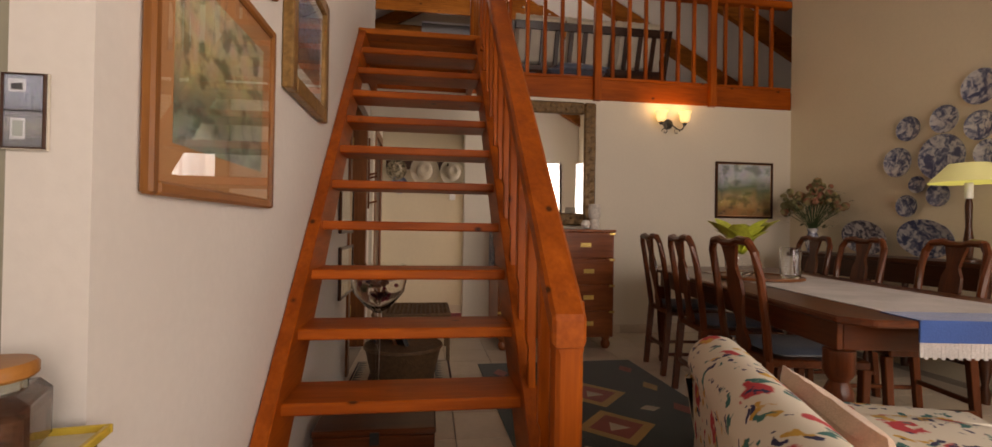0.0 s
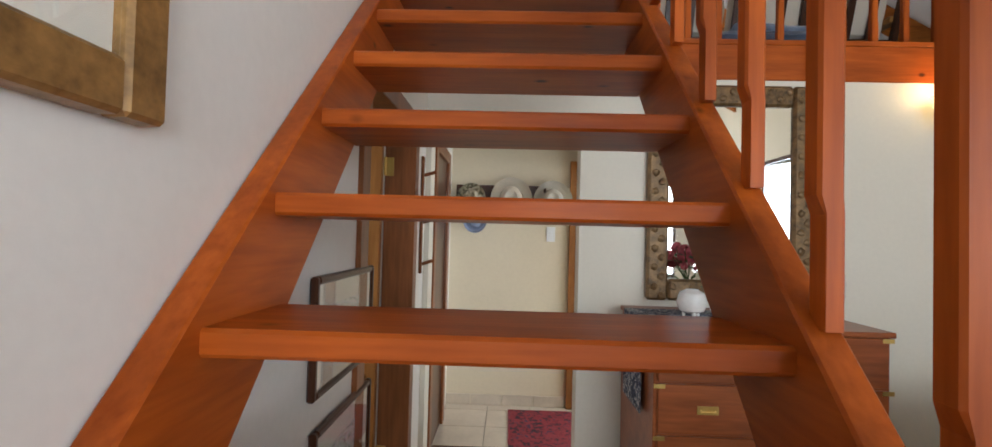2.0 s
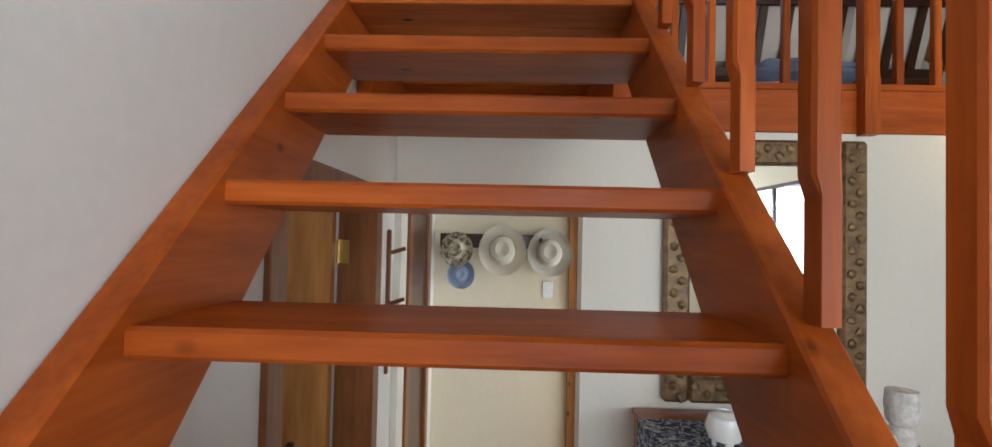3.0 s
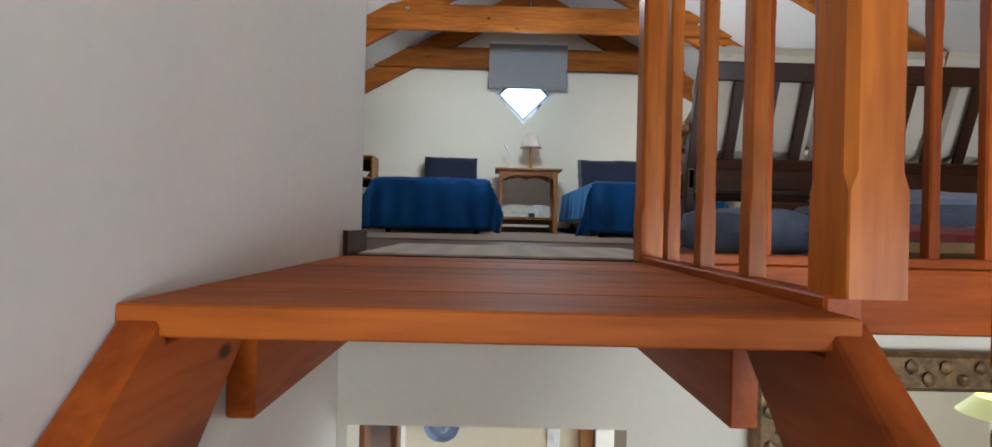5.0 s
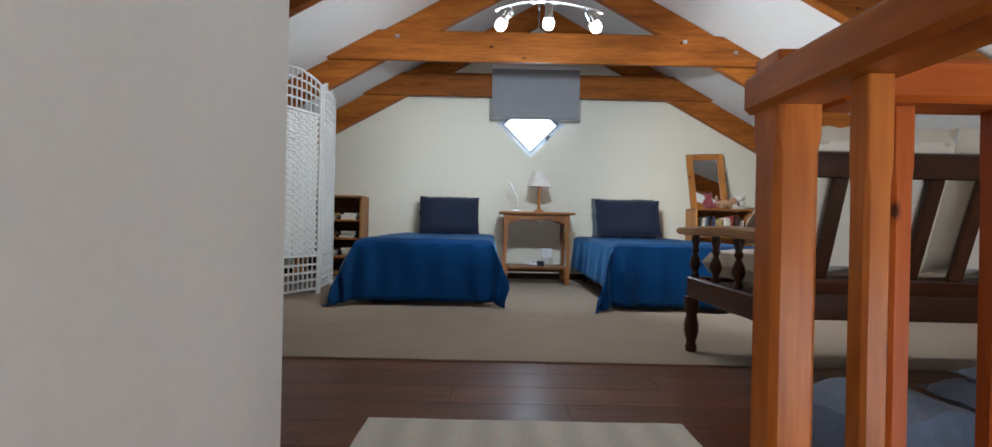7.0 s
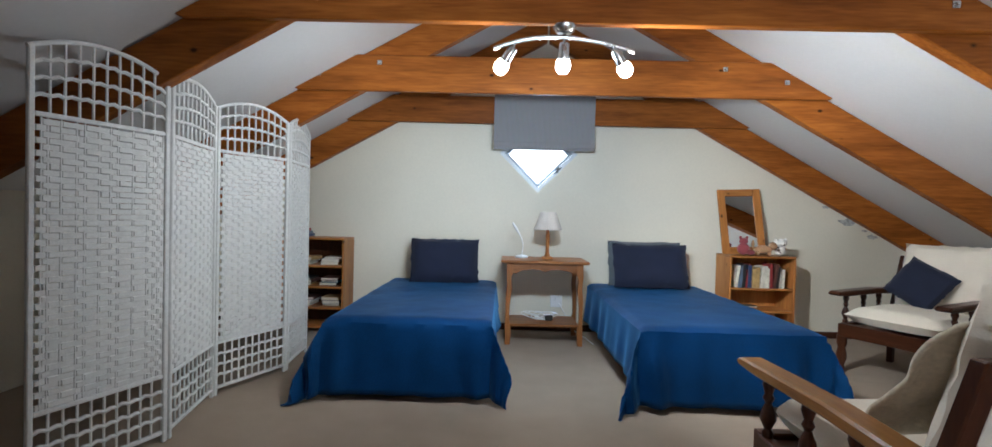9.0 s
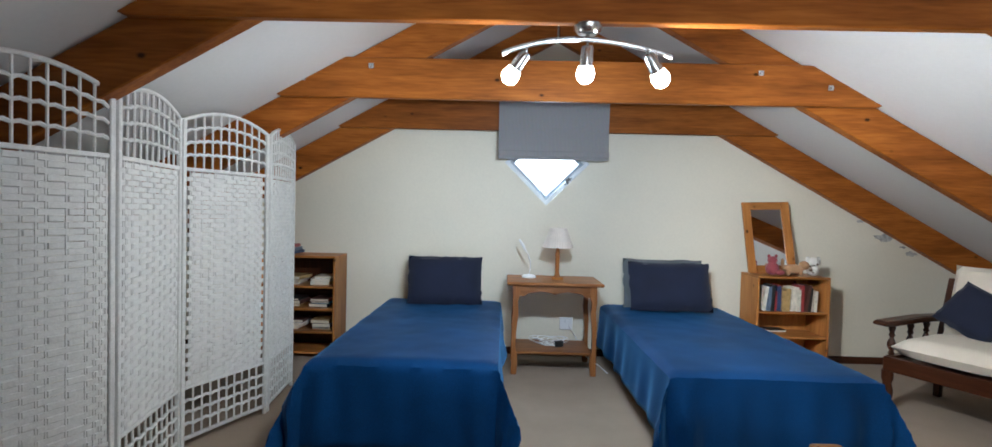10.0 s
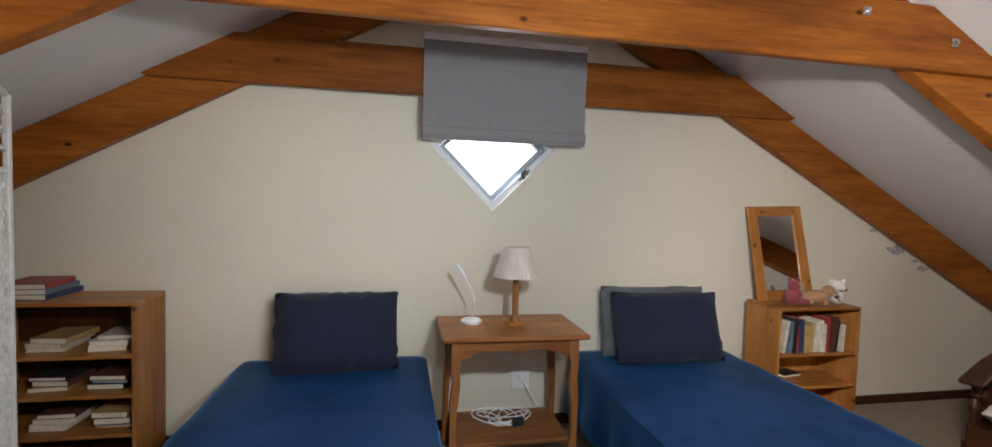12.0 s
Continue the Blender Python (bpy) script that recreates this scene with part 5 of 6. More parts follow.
picture("framed_drawing", "x", -0.68, -0.20, 0.70, 1.02, 0.02, DARK, MOUNT_CREAM, 0.06, scenery("ink_view", (0.60, 0.58, 0.52), (0.5, 0.48, 0.44), (0.30, 0.32, 0.34), (0.52, 0.50, 0.46)), "small drawing in a thin dark frame", 0.02)
picture("oil_painting", BACK, 3.365, 3.99, 1.285, 1.85, 0.022, DARK, MOUNT_TAN, 0.004, scenery("harvest_view", (0.36, 0.38, 0.38), (0.07, 0.10, 0.05), (0.42, 0.27, 0.09), (0.22, 0.11, 0.03), 2.0), "landscape painting of fields in a thin dark frame")
tile_pic = picture("painted_tile", -2.835, -0.119, -0.060, 1.258, 1.372, 0.002, DARK, MOUNT_CREAM, 0.0, scenery("cottage_view", (0.30, 0.34, 0.42), (0.20, 0.22, 0.27), (0.32, 0.31, 0.30), (0.15, 0.16, 0.18), 9), "small blue-grey picture of a house front", 0.012)

INK_WHITE = plain("pale_paint", (0.55, 0.56, 0.58), 0.7)
INK_DARK = plain("dark_paint", (0.03, 0.03, 0.035), 0.7)
for x0, x1, z0, z1, mt in ((-0.022, 0.002, 0.086, 0.106, INK_WHITE), (-0.018, -0.002, 0.089, 0.099, INK_DARK), (-0.0295, 0.0295, 0.056, 0.059, INK_DARK), (-0.018, 0.002, 0.014, 0.046, INK_WHITE), (-0.015, -0.001, 0.018, 0.042, plain("pane_paint", (0.30, 0.33, 0.30), 0.7))):
    k = 0.0 if mt is INK_WHITE else 0.0003
    part("painted_window", boxed(x0, x1, -0.0078 - k, -0.0072, z0, z1), mt, tile_pic)

# ---- chest of drawers with its things ----
ch = thing("chest_of_drawers", (1.59, 0.53, GROUND), 0, "reddish campaign chest of drawers with brass corners", "chest of drawers")
CHEST = {a: wood("chest_wood_" + a, (0.16, 0.042, 0.014), (0.33, 0.10, 0.03), a, 0.3, False) for a in "xyz"}
part("body", box(boxed(-0.49, 0.49, -0.285, 0.30, 0.10, 0.975, bevel=0.004), -0.50, 0.50, -0.31, 0.305, 0.976, 1.0, 0.005), CHEST["x"], ch)
for row in range(4):
    z0, z1 = 0.115 + row * 0.217, 0.322 + row * 0.217
    cells = ((-0.475, 0.475),) if row < 3 else ((-0.475, -0.003), (0.003, 0.475))
    for x0, x1 in cells:
        dr = part("drawer", boxed(x0, x1, -0.302, -0.286, z0, z1, bevel=0.003), CHEST["x"], ch)
        for hx in ((x0 * 0.55 + x1 * 0.45 - 0.22, x0 * 0.45 + x1 * 0.55 + 0.22) if row < 3 else ((x0 + x1) / 2,)):
            zc = (z0 + z1) / 2
            part("handle", tube([(hx - 0.03, -0.303, zc), (hx - 0.03, -0.311, zc - 0.006), (hx + 0.03, -0.311, zc - 0.006), (hx + 0.03, -0.303, zc)], 0.004, 6, boxed(hx - 0.045, hx + 0.045, -0.3045, -0.3021, zc - 0.018, zc + 0.018, bevel=0.0008)), BRASS, dr, "recessed brass handle")
    for sx in (-1, 1):
        part("corner_plate", boxed(sx * 0.47 - 0.024, sx * 0.47 + 0.024, -0.3048, -0.3022, z1 - 0.018, z1, bevel=0.0008), BRASS, ch)
for sx in (-1, 1):
    for sy in (-0.24, 0.25):
        ob = part("foot", lathe([(0.024, 0), (0.036, 0.02), (0.040, 0.045), (0.028, 0.07), (0.036, 0.085), (0.036, 0.10)], 16), CHEST["z"], ch, "turned bun foot", True)
        ob.location = (sx * 0.44, sy, 0)
BATIK = blotched("batik_cotton", [(0.44, (0.015, 0.02, 0.04)), (0.50, (0.08, 0.10, 0.16)), (0.56, (0.55, 0.52, 0.46)), (0.60, (0.02, 0.025, 0.05))], 34)
ru = thing("table_runner", (1.59, 0.53, GROUND + 1.0), 0, "blue-black batik cloth hanging over the chest", "cloth")
part("fabric", boxed(-0.508, 0.30, -0.16, 0.16, 0.001, 0.005), BATIK, ru)
part("drop", boxed(-0.513, -0.5085, -0.16, 0.16, -0.42, 0.004), BATIK, ru)
GLAZE = plain("white_glaze", (0.70, 0.67, 0.62), 0.18, 0, 0.06, 20)
pot = thing("porcelain_pot", (1.32, 0.42, GROUND + 1.006), 0, "round white porcelain pot on three feet", "ornament")
part("body", lathe([(0.02, 0.02), (0.055, 0.035), (0.068, 0.075), (0.055, 0.115), (0.03, 0.128), (0.028, 0.132), (0.0, 0.134)], 24), GLAZE, pot, "", True)
for k in range(3):
    a = k * 2.1 + 0.4
    part("foot", lathe([(0.008, 0), (0.010, 0.045)], 8, (0.035 * math.cos(a), 0.035 * math.sin(a), 0)), GLAZE, pot)
orn = thing("ceramic_ornament", (1.98, 0.46, GROUND + 1.001), 0, "white ceramic column ornament with a ball", "ornament")
part("column", lathe([(0.045, 0), (0.045, 0.07), (0.035, 0.09), (0.05, 0.11), (0.055, 0.17), (0.05, 0.22), (0.0, 0.225)], 18), plain("bisque", (0.62, 0.58, 0.52), 0.8, 0, 0.2, 30, 0.5), orn, "", True)
part("ball", lathe([(0.0, 0), (0.03, 0.008), (0.045, 0.04), (0.03, 0.075), (0.0, 0.082)], 18, (-0.09, -0.04, 0)), GLAZE, orn, "", True)


def bouquet(at, vase_prof, vase_mat, blooms, leaves, spread, h, label, seed, vase_label=""):
    random.seed(seed)
    t = thing("flower_vase", at, 0, label, "vase of flowers")
    part("vase", lathe(vase_prof, 20), vase_mat, t, vase_label, True)
    z0 = vase_prof[-1][1]
    st, bl, lf = bmesh.new(), bmesh.new(), bmesh.new()
    for k in range(blooms):
        a, r = random.uniform(0, 6.28), spread * math.sqrt(random.random())
        p = Vector((r * math.cos(a), r * math.sin(a), z0 + h * random.uniform(0.45, 1.0) * (1 - 0.4 * (r / spread) ** 2)))
        tube([(0, 0, z0 - 0.03), (p.x * 0.4, p.y * 0.4, z0 + 0.4 * (p.z - z0)), tuple(p)], 0.0022, 5, st)
        br = random.uniform(0.022, 0.042)
        for j in range(16):
            d = Vector((random.gauss(0, 1), random.gauss(0, 1), random.gauss(0.2, 1))).normalized()
            c = p + d * br * 0.75
            u = d.cross(Vector((0.3, 0.5, 0.8))).normalized() * br * 0.6
            w = d.cross(u).normalized() * br * 0.6
            v = [bl.verts.new(c + q) for q in (u, w, -u, -w)]
            ce = bl.verts.new(c + d * br * 0.25)
            for i in range(4):
                bl.faces.new((v[i], v[(i + 1) % 4], ce))
    for k in range(leaves):
        a = random.uniform(0, 6.28)
        r = spread * random.uniform(0.4, 1.25)
        p = Vector((r * math.cos(a), r * math.sin(a), z0 + h * random.uniform(0.0, 0.75)))
        d = Vector((math.cos(a), math.sin(a), random.uniform(-0.4, 0.6))).normalized()
        s = d.cross(Vector((0, 0, 1))).normalized() * 0.014
        v = [lf.verts.new(q) for q in (p - d * 0.035, p + s + d * 0.0, p + d * 0.04, p - s)]
        lf.faces.new((v[0], v[1], v[2]))
        lf.faces.new((v[0], v[2], v[3]))
    part("stem", st, plain("stem_green", (0.05, 0.09, 0.03), 0.6), t)
    return t, bl, lf


t, bl, lf = bouquet((1.52, 0.62, GROUND + 1.006), [(0.03, 0), (0.035, 0.04), (0.025, 0.09), (0.03, 0.13)], GLASS, 16, 30, 0.13, 0.22, "glass vase of pink flowers on the chest", 4)
part("bloom", bl, plain("pink_petal", (0.50, 0.09, 0.12), 0.7, 0, 0.3, 30), t, "pink and red blooms")
part("foliage", lf, plain("leaf_green", (0.06, 0.12, 0.03), 0.6, 0, 0.3, 20), t)

# gilt mirror on the end wall
gm = thing("wall_mirror", (1.665, BACK - 0.002, 1.185), 0, "tall mirror in an ornate carved gilt frame", "mirror")
W2, H2, F2 = 0.445, 1.175, 0.115
for x0, x1, z0, z1, ax in ((-W2, -W2 + F2, 0, H2, "z"), (W2 - F2, W2, 0, H2, "z"), (-W2 + F2, W2 - F2, 0, F2, "x"), (-W2 + F2, W2 - F2, H2 - F2, H2, "x")):
    f = part("frame", boxed(x0, x1, -0.045, 0, z0, z1, bevel=0.014), GILT, gm)
    bm = bmesh.new()
    n = int(max(x1 - x0, z1 - z0) / 0.05)
    random.seed(int(z0 * 10 + x0 * 7 + 40))
    for k in range(n):
        c = (k + 0.5) / n
        cx = x0 + (x1 - x0) * c if ax == "x" else (x0 + x1) / 2 + 0.018 * (-1) ** k
        cz = z0 + (z1 - z0) * c if ax == "z" else (z0 + z1) / 2 + 0.018 * (-1) ** k
        r = bmesh.ops.create_icosphere(bm, subdivisions=1, radius=1)
        for v in r["verts"]:
            v.co = Vector((cx + v.co.x * random.uniform(0.018, 0.026), -0.048 + v.co.y * 0.012, cz + v.co.z * random.uniform(0.018, 0.026)))
    part("carving", bm, GILT, f, "carved scroll ornament", True)
part("mirror_glass", boxed(-W2 + F2 - 0.003, W2 - F2 + 0.003, -0.020, -0.012, F2 - 0.003, H2 - F2 + 0.003), MIRROR, gm, "silvered mirror glass")

# wall sconce
sc = thing("wall_sconce", (2.86, BACK, 2.20), 0, "wrought-iron wall sconce with two lit glass shades", "wall lamp")
part("back_plate", lathe([(0.0, 0), (0.05, 0), (0.045, 0.012), (0.0, 0.018)], 20, (0, 0, 0), None, Matrix.Rotation(radians(90), 3, "X")), BLACK, sc, "", True)
TULIP = glow("lit_glass_shade", (1.0, 0.74, 0.34), 2.2)
for s in (-1, 1):
    pts = [(0, -0.015, 0)] + [(s * (0.02 + 0.10 * k / 9), -0.02 - 0.10 * math.sin(k / 9 * 2.2), -0.075 * math.sin(k / 9 * 3.0)) for k in range(1, 10)]
    part("arm", tube(pts, 0.006), BLACK, sc, "", True)
    part("scroll", tube([(s * (0.06 + 0.035 * (1 - k / 16) * math.cos(k * 0.5)), -0.06, -0.085 + 0.035 * (1 - k / 16) * math.sin(k * 0.5)) for k in range(14)], 0.004), BLACK, sc, "", True)
    e = pts[-1]
    part("lamp_holder", lathe([(0.012, -0.02), (0.022, 0.0), (0.014, 0.015)], 14, e), BLACK, sc, "", True)
    part("shade", lathe([(0.018, 0.012), (0.040, 0.03), (0.048, 0.06), (0.045, 0.085), (0.062, 0.115), (0.060, 0.115), (0.042, 0.085), (0.044, 0.06), (0.036, 0.033)], 20, e), TULIP, sc, "glowing frosted tulip shade", True)
    point_light("sconce_glow", (2.86 + e[0], BACK + e[1] - 0.01, 2.20 + e[2] + 0.16), 1.7, (1.0, 0.68, 0.34), 0.03)

# ---- dining furniture ----
TURN = -9.0
TX, TY = 2.60, -1.18       # middle of the table


def at_table(x, y, z=0.0):
    c, s = math.cos(radians(TURN)), math.sin(radians(TURN))
    return (TX + x * c - y * s, TY + x * s + y * c, GROUND + z)


dt = thing("dining_table", at_table(0, 0), TURN, "long red-brown mahogany dining table with turned legs", "dining table")
part("tabletop", prism([(-0.52, -1.09), (-0.44, -1.17), (0.44, -1.17), (0.52, -1.09), (0.52, 1.12), (0.47, 1.17), (-0.47, 1.17), (-0.52, 1.12)], "z", 0.688, 0.715, None, 0.007), MAHOGANY["y"], dt)
for x0, x1, y0, y1 in ((-0.45, -0.428, -1.0, 1.0), (0.428, 0.45, -1.0, 1.0), (-0.427, 0.427, -1.0, -0.978), (-0.427, 0.427, 0.978, 1.0)):
    part("apron", boxed(x0, x1, y0, y1, 0.575, 0.687, bevel=0.003), MAHOGANY["y" if y1 - y0 > 1 else "x"], dt)
for sx in (-1, 1):
    for sy in (-1, 1):
        ob = part("leg", lathe([(0.028, 0), (0.034, 0.03), (0.026, 0.06), (0.030, 0.12), (0.045, 0.30), (0.050, 0.42), (0.032, 0.46), (0.052, 0.49), (0.052, 0.575)], 18), MAHOGANY["z"], dt, "turned leg", True)
        ob.location = (sx * 0.43, sy * 0.98, 0)
LACE = cloth("pale_runner", (0.50, 0.47, 0.45), 150, 0.4, 0.1)
BLUE_CLOTH = cloth("blue_tablecloth", (0.03, 0.09, 0.30), 150, 0.3)
rn = thing("table_runner", at_table(0.02, -0.30, 0.7155), TURN, "pale table runner with a blue border and lace edge", "table runner")
part("fabric", boxed(-0.30, 0.32, -0.70, 0.95, 0, 0.003), LACE, rn)
part("border", boxed(-0.32, 0.34, -0.868, -0.7005, 0.0, 0.0035), BLUE_CLOTH, rn, "blue woven border")
part("drop", boxed(-0.32, 0.34, -0.875, -0.8685, -0.07, 0.0035), BLUE_CLOTH, rn, "blue hanging end")
bm = bmesh.new()
for i in range(48):
    x = -0.32 + 0.66 * (i + 0.5) / 48
    box(bm, x - 0.0065, x + 0.0065, -0.874, -0.8695, -0.118 - 0.006 * (i % 2), -0.0705)
part("lace_edge", bm, LACE, rn, "cream lace fringe")


def dining_chair(at, turn):
    """Queen-style chair facing its own +y, with a vase-shaped splat."""
    t = thing("dining_chair", at, turn, "red-brown mahogany dining chair with a vase splat back", "chair", "chairs round the table")
    part("seat", prism([(-0.19, -0.20), (0.19, -0.20), (0.235, 0.22), (-0.235, 0.22)], "z", 0.415, 0.452, None, 0.006), MAHOGANY["x"], t)
    part("seat_pad", cushion(0.38, 0.36, 0.04, 10, 8, 0, 3, 0.3), cloth("blue_seat", (0.10, 0.15, 0.24), 150), t, "blue upholstered pad", True).location = (0, 0.01, 0.45)
    for sx in (-1, 1):
        ob = part("leg", prism([(0.175, 0.0), (0.21, 0.0), (0.225, 0.25), (0.235, 0.414), (0.195, 0.414), (0.19, 0.25)], "x", sx * 0.205 - 0.019, sx * 0.205 + 0.019, None, 0.004), MAHOGANY["z"], t)
        part("leg", prism([(-0.25, 0.0), (-0.215, 0.0), (-0.175, 0.44), (-0.215, 0.44)], "x", sx * 0.175 - 0.017, sx * 0.175 + 0.017, None, 0.003), MAHOGANY["z"], t)
        pts = [(sx * 0.175, -0.195, 0.44), (sx * 0.185, -0.215, 0.60), (sx * 0.190, -0.245, 0.80), (sx * 0.182, -0.268, 0.91), (sx * 0.150, -0.278, 0.955)]
        part("back_post", tube(pts, 0.019, 8), MAHOGANY["z"], t, "", True)
    part("crest_rail", tube([(-0.150, -0.278, 0.955), (-0.08, -0.282, 0.962), (-0.04, -0.284, 0.948), (0.04, -0.284, 0.948), (0.08, -0.282, 0.962), (0.150, -0.278, 0.955)], 0.020, 8), MAHOGANY["x"], t, "", True)
    prof = [(0.045, 0.452), (0.05, 0.50), (0.026, 0.56), (0.036, 0.63), (0.062, 0.71), (0.058, 0.78), (0.034, 0.83), (0.045, 0.88), (0.065, 0.945)]
    pts = [(x, z) for x, z in prof] + [(-x, z) for x, z in reversed(prof)]
    sh = prism(pts, "y", -0.008, 0.008)
    for v in sh.verts:
        v.co.y += -0.20 - 0.165 * (v.co.z - 0.45)
    part("splat", sh, MAHOGANY["z"], t, "vase-shaped splat")
    part("stretcher", boxed(-0.155, 0.155, -0.222, -0.202, 0.18, 0.205, bevel=0.003), MAHOGANY["x"], t)
    for sx in (-1, 1):
        part("stretcher", boxed(sx * 0.19 - 0.009, sx * 0.19 + 0.009, -0.21, 0.18, 0.14, 0.162, bevel=0.003), MAHOGANY["y"], t)
    return t


first = dining_chair((2.397, -0.357, GROUND), -96.5)
for x, y, turn in ((2.296, -0.973, -99), (2.205, -1.588, -95)):
    copy_thing(first, pose(x, y, GROUND, 0, 0, turn))
for lx, ly, turn in ((0.42, 0.95, 90), (0.40, 0.42, 91), (0.40, -0.22, 88)):
    x, y, z = at_table(lx, ly)
    copy_thing(first, pose(x, y, z, 0, 0, TURN + turn))

# pot plant, tray and glass on the table
pl = thing("pot_plant", at_table(-0.22, 0.20, 0.7305), 0, "leafy yellow-green plant in a glass bowl", "plant")
part("bowl", lathe([(0.05, 0), (0.085, 0.03), (0.10, 0.15), (0.096, 0.15), (0.08, 0.032), (0.0, 0.012)], 24), GLASS, pl, "clear glass bowl", True)
random.seed(8)
LEAF = plain("lime_leaf", (0.50, 0.55, 0.07), 0.5, 0, 0.25, 18)
for k in range(16):
    a = k * 2.4 + random.uniform(-0.3, 0.3)
    ln = random.uniform(0.20, 0.31)
    up = random.uniform(1.05, 1.5)

    def leaf(u, v, a=a, ln=ln, up=up):
        s = (v - 0.5) * 0.13 * math.sin(math.pi * min(1, u * 0.92 + 0.06)) ** 0.7
        r = ln * u * math.cos(up * (1 - 0.35 * u))
        z = 0.13 + ln * u * math.sin(up) - 0.10 * u * u * ln / 0.2 * 0.4
        return Vector((r * math.cos(a) - s * math.sin(a), r * math.sin(a) + s * math.cos(a), z + 0.25 * abs(s)))
    part("leaf", grid_sheet(6, 2, leaf), LEAF, pl, "", True)
tr = thing("serving_tray", at_table(-0.12, 0.20, 0.7195), 0, "round brown wooden tray on the table", "tray")
part("tray_base", lathe([(0.0, 0), (0.24, 0), (0.25, 0.004), (0.25, 0.018), (0.24, 0.018), (0.238, 0.009), (0.0, 0.009)], 40), TEAK["x"], tr, "", True)
gj = thing("glass_jar", at_table(0.02, 0.10, 0.7305), 0, "clear glass hurricane jar on the tray", "jar")
part("body", lathe([(0.045, 0), (0.055, 0.02), (0.058, 0.16), (0.05, 0.18), (0.047, 0.18), (0.054, 0.16), (0.051, 0.022), (0.0, 0.008)], 24), GLASS, gj, "", True)

# sideboard with platters, vase, lamp
sb = thing("sideboard", (3.98, -0.42, GROUND), 0, "narrow dark wooden serving table against the wall", "sideboard")
part("tabletop", boxed(-0.20, 0.20, -0.85, 0.85, 0.80, 0.83, bevel=0.005), DARK["y"], sb)
part("apron", boxed(-0.185, -0.165, -0.78, 0.78, 0.66, 0.799, bevel=0.003), DARK["y"], sb)
for sx in (-1, 1):
    for sy in (-0.79, 0, 0.79):
        ob = part("leg", spindle(0.80, 0.030), DARK["z"], sb, "", True)
        ob.location = (sx * 0.165, sy, 0)
part("shelf", boxed(-0.17, 0.17, -0.76, 0.76, 0.20, 0.225, bevel=0.003), DARK["y"], sb)
DELFT = blotched("blue_white_china", [(0.40, (0.07, 0.085, 0.16)), (0.49, (0.20, 0.22, 0.30)), (0.55, (0.42, 0.42, 0.46)), (0.66, (0.56, 0.56, 0.58))], 22, 0.15)
DELFT2 = blotched("grey_white_china", [(0.42, (0.08, 0.08, 0.11)), (0.52, (0.28, 0.27, 0.30)), (0.60, (0.55, 0.53, 0.54))], 26, 0.15)


def plate(y, z, r, material, label, oval=1.0, at_x=RIGHT - 0.002, lean=0.0):
    t = thing("wall_plate", (at_x, y, z), 0, label, "plate", "plates on the wall")
    m = Matrix.Rotation(radians(-90 + lean), 3, "Y")
    face = lathe([(0.0, 0.008), (r * 0.60, 0.008), (r * 0.66, 0.012)], 32, (0, 0, 0), None, m)
    rim = lathe([(r * 0.66, 0.0122), (r * 0.95, 0.024), (r, 0.026), (r, 0.022), (r * 0.6, 0.003), (0.0, 0.003)], 32, (0, 0, 0), None, m)
    for b in (face, rim):
        for v in b.verts:
            v.co.y *= oval
    part("well", face, material, t, "", True)
    part("rim", rim, DELFT2 if material is DELFT and r > 0.11 else DELFT, t, "patterned rim", True)
    return t


for y, z, r, mt in ((-0.65, 1.712, 0.165, DELFT2), (-0.32, 1.714, 0.115, DELFT2), (-0.405, 1.962, 0.095, DELFT), (-0.478, 1.526, 0.065, DELFT2), (-0.396, 1.367, 0.085, DELFT), (-0.63, 1.44, 0.085, DELFT), (-0.90, 1.89, 0.10, DELFT), (-0.95, 1.70, 0.09, DELFT), (-0.67, 1.98, 0.10, DELFT2), (-0.90, 2.15, 0.12, DELFT2)):
    plate(y, z, r, mt, "large patterned china plate hung on the wall" if r > 0.11 else "small blue and white china plate hung on the wall")
for y, mt, lab in ((-0.12, DELFT, "oval blue and white platter propped on the sideboard"), (-0.62, blotched("landscape_platter", [(0.38, (0.03, 0.04, 0.03)), (0.5, (0.10, 0.10, 0.08)), (0.60, (0.50, 0.12, 0.08)), (0.68, (0.12, 0.14, 0.2))], 9, 0.2), "dark oval painted platter propped on the sideboard")):
    p = plate(y, GROUND + 0.83 + 0.145, 0.145, mt, lab, 1.42, 4.10, -14)
    tagged(p, lab, "platter", "platters")
t, bl, lf = bouquet((3.98, 0.30, GROUND + 0.831), [(0.04, 0), (0.05, 0.03), (0.06, 0.10), (0.035, 0.17), (0.045, 0.21)], DELFT, 64, 120, 0.25, 0.45, "blue and white vase of dried flowers", 9)
part("bloom", bl, blotched("dried_petals", [(0.40, (0.14, 0.13, 0.05)), (0.50, (0.30, 0.26, 0.12)), (0.60, (0.34, 0.13, 0.08))], 6), t, "dried russet and green blooms")
part("foliage", lf, plain("dried_leaf", (0.12, 0.13, 0.06), 0.8, 0, 0.3, 20), t)
tl = thing("table_lamp", (3.90, -1.05, GROUND + 0.831), 0, "table lamp with a pale yellow shade, lit", "table lamp")
part("stem", lathe([(0.07, 0), (0.07, 0.015), (0.02, 0.03), (0.028, 0.12), (0.016, 0.22), (0.02, 0.36), (0.01, 0.42)], 18), DARK["z"], tl, "", True)
part("candle_sleeve", lathe([(0.022, 0.40), (0.022, 0.50)], 12), WHITE_PAINT, tl)
part("shade", lathe([(0.20, 0.50), (0.10, 0.62), (0.098, 0.62), (0.198, 0.50)], 32), glow("lit_shade", (0.66, 0.66, 0.30), 0.55), tl, "glowing pale yellow shade", True)
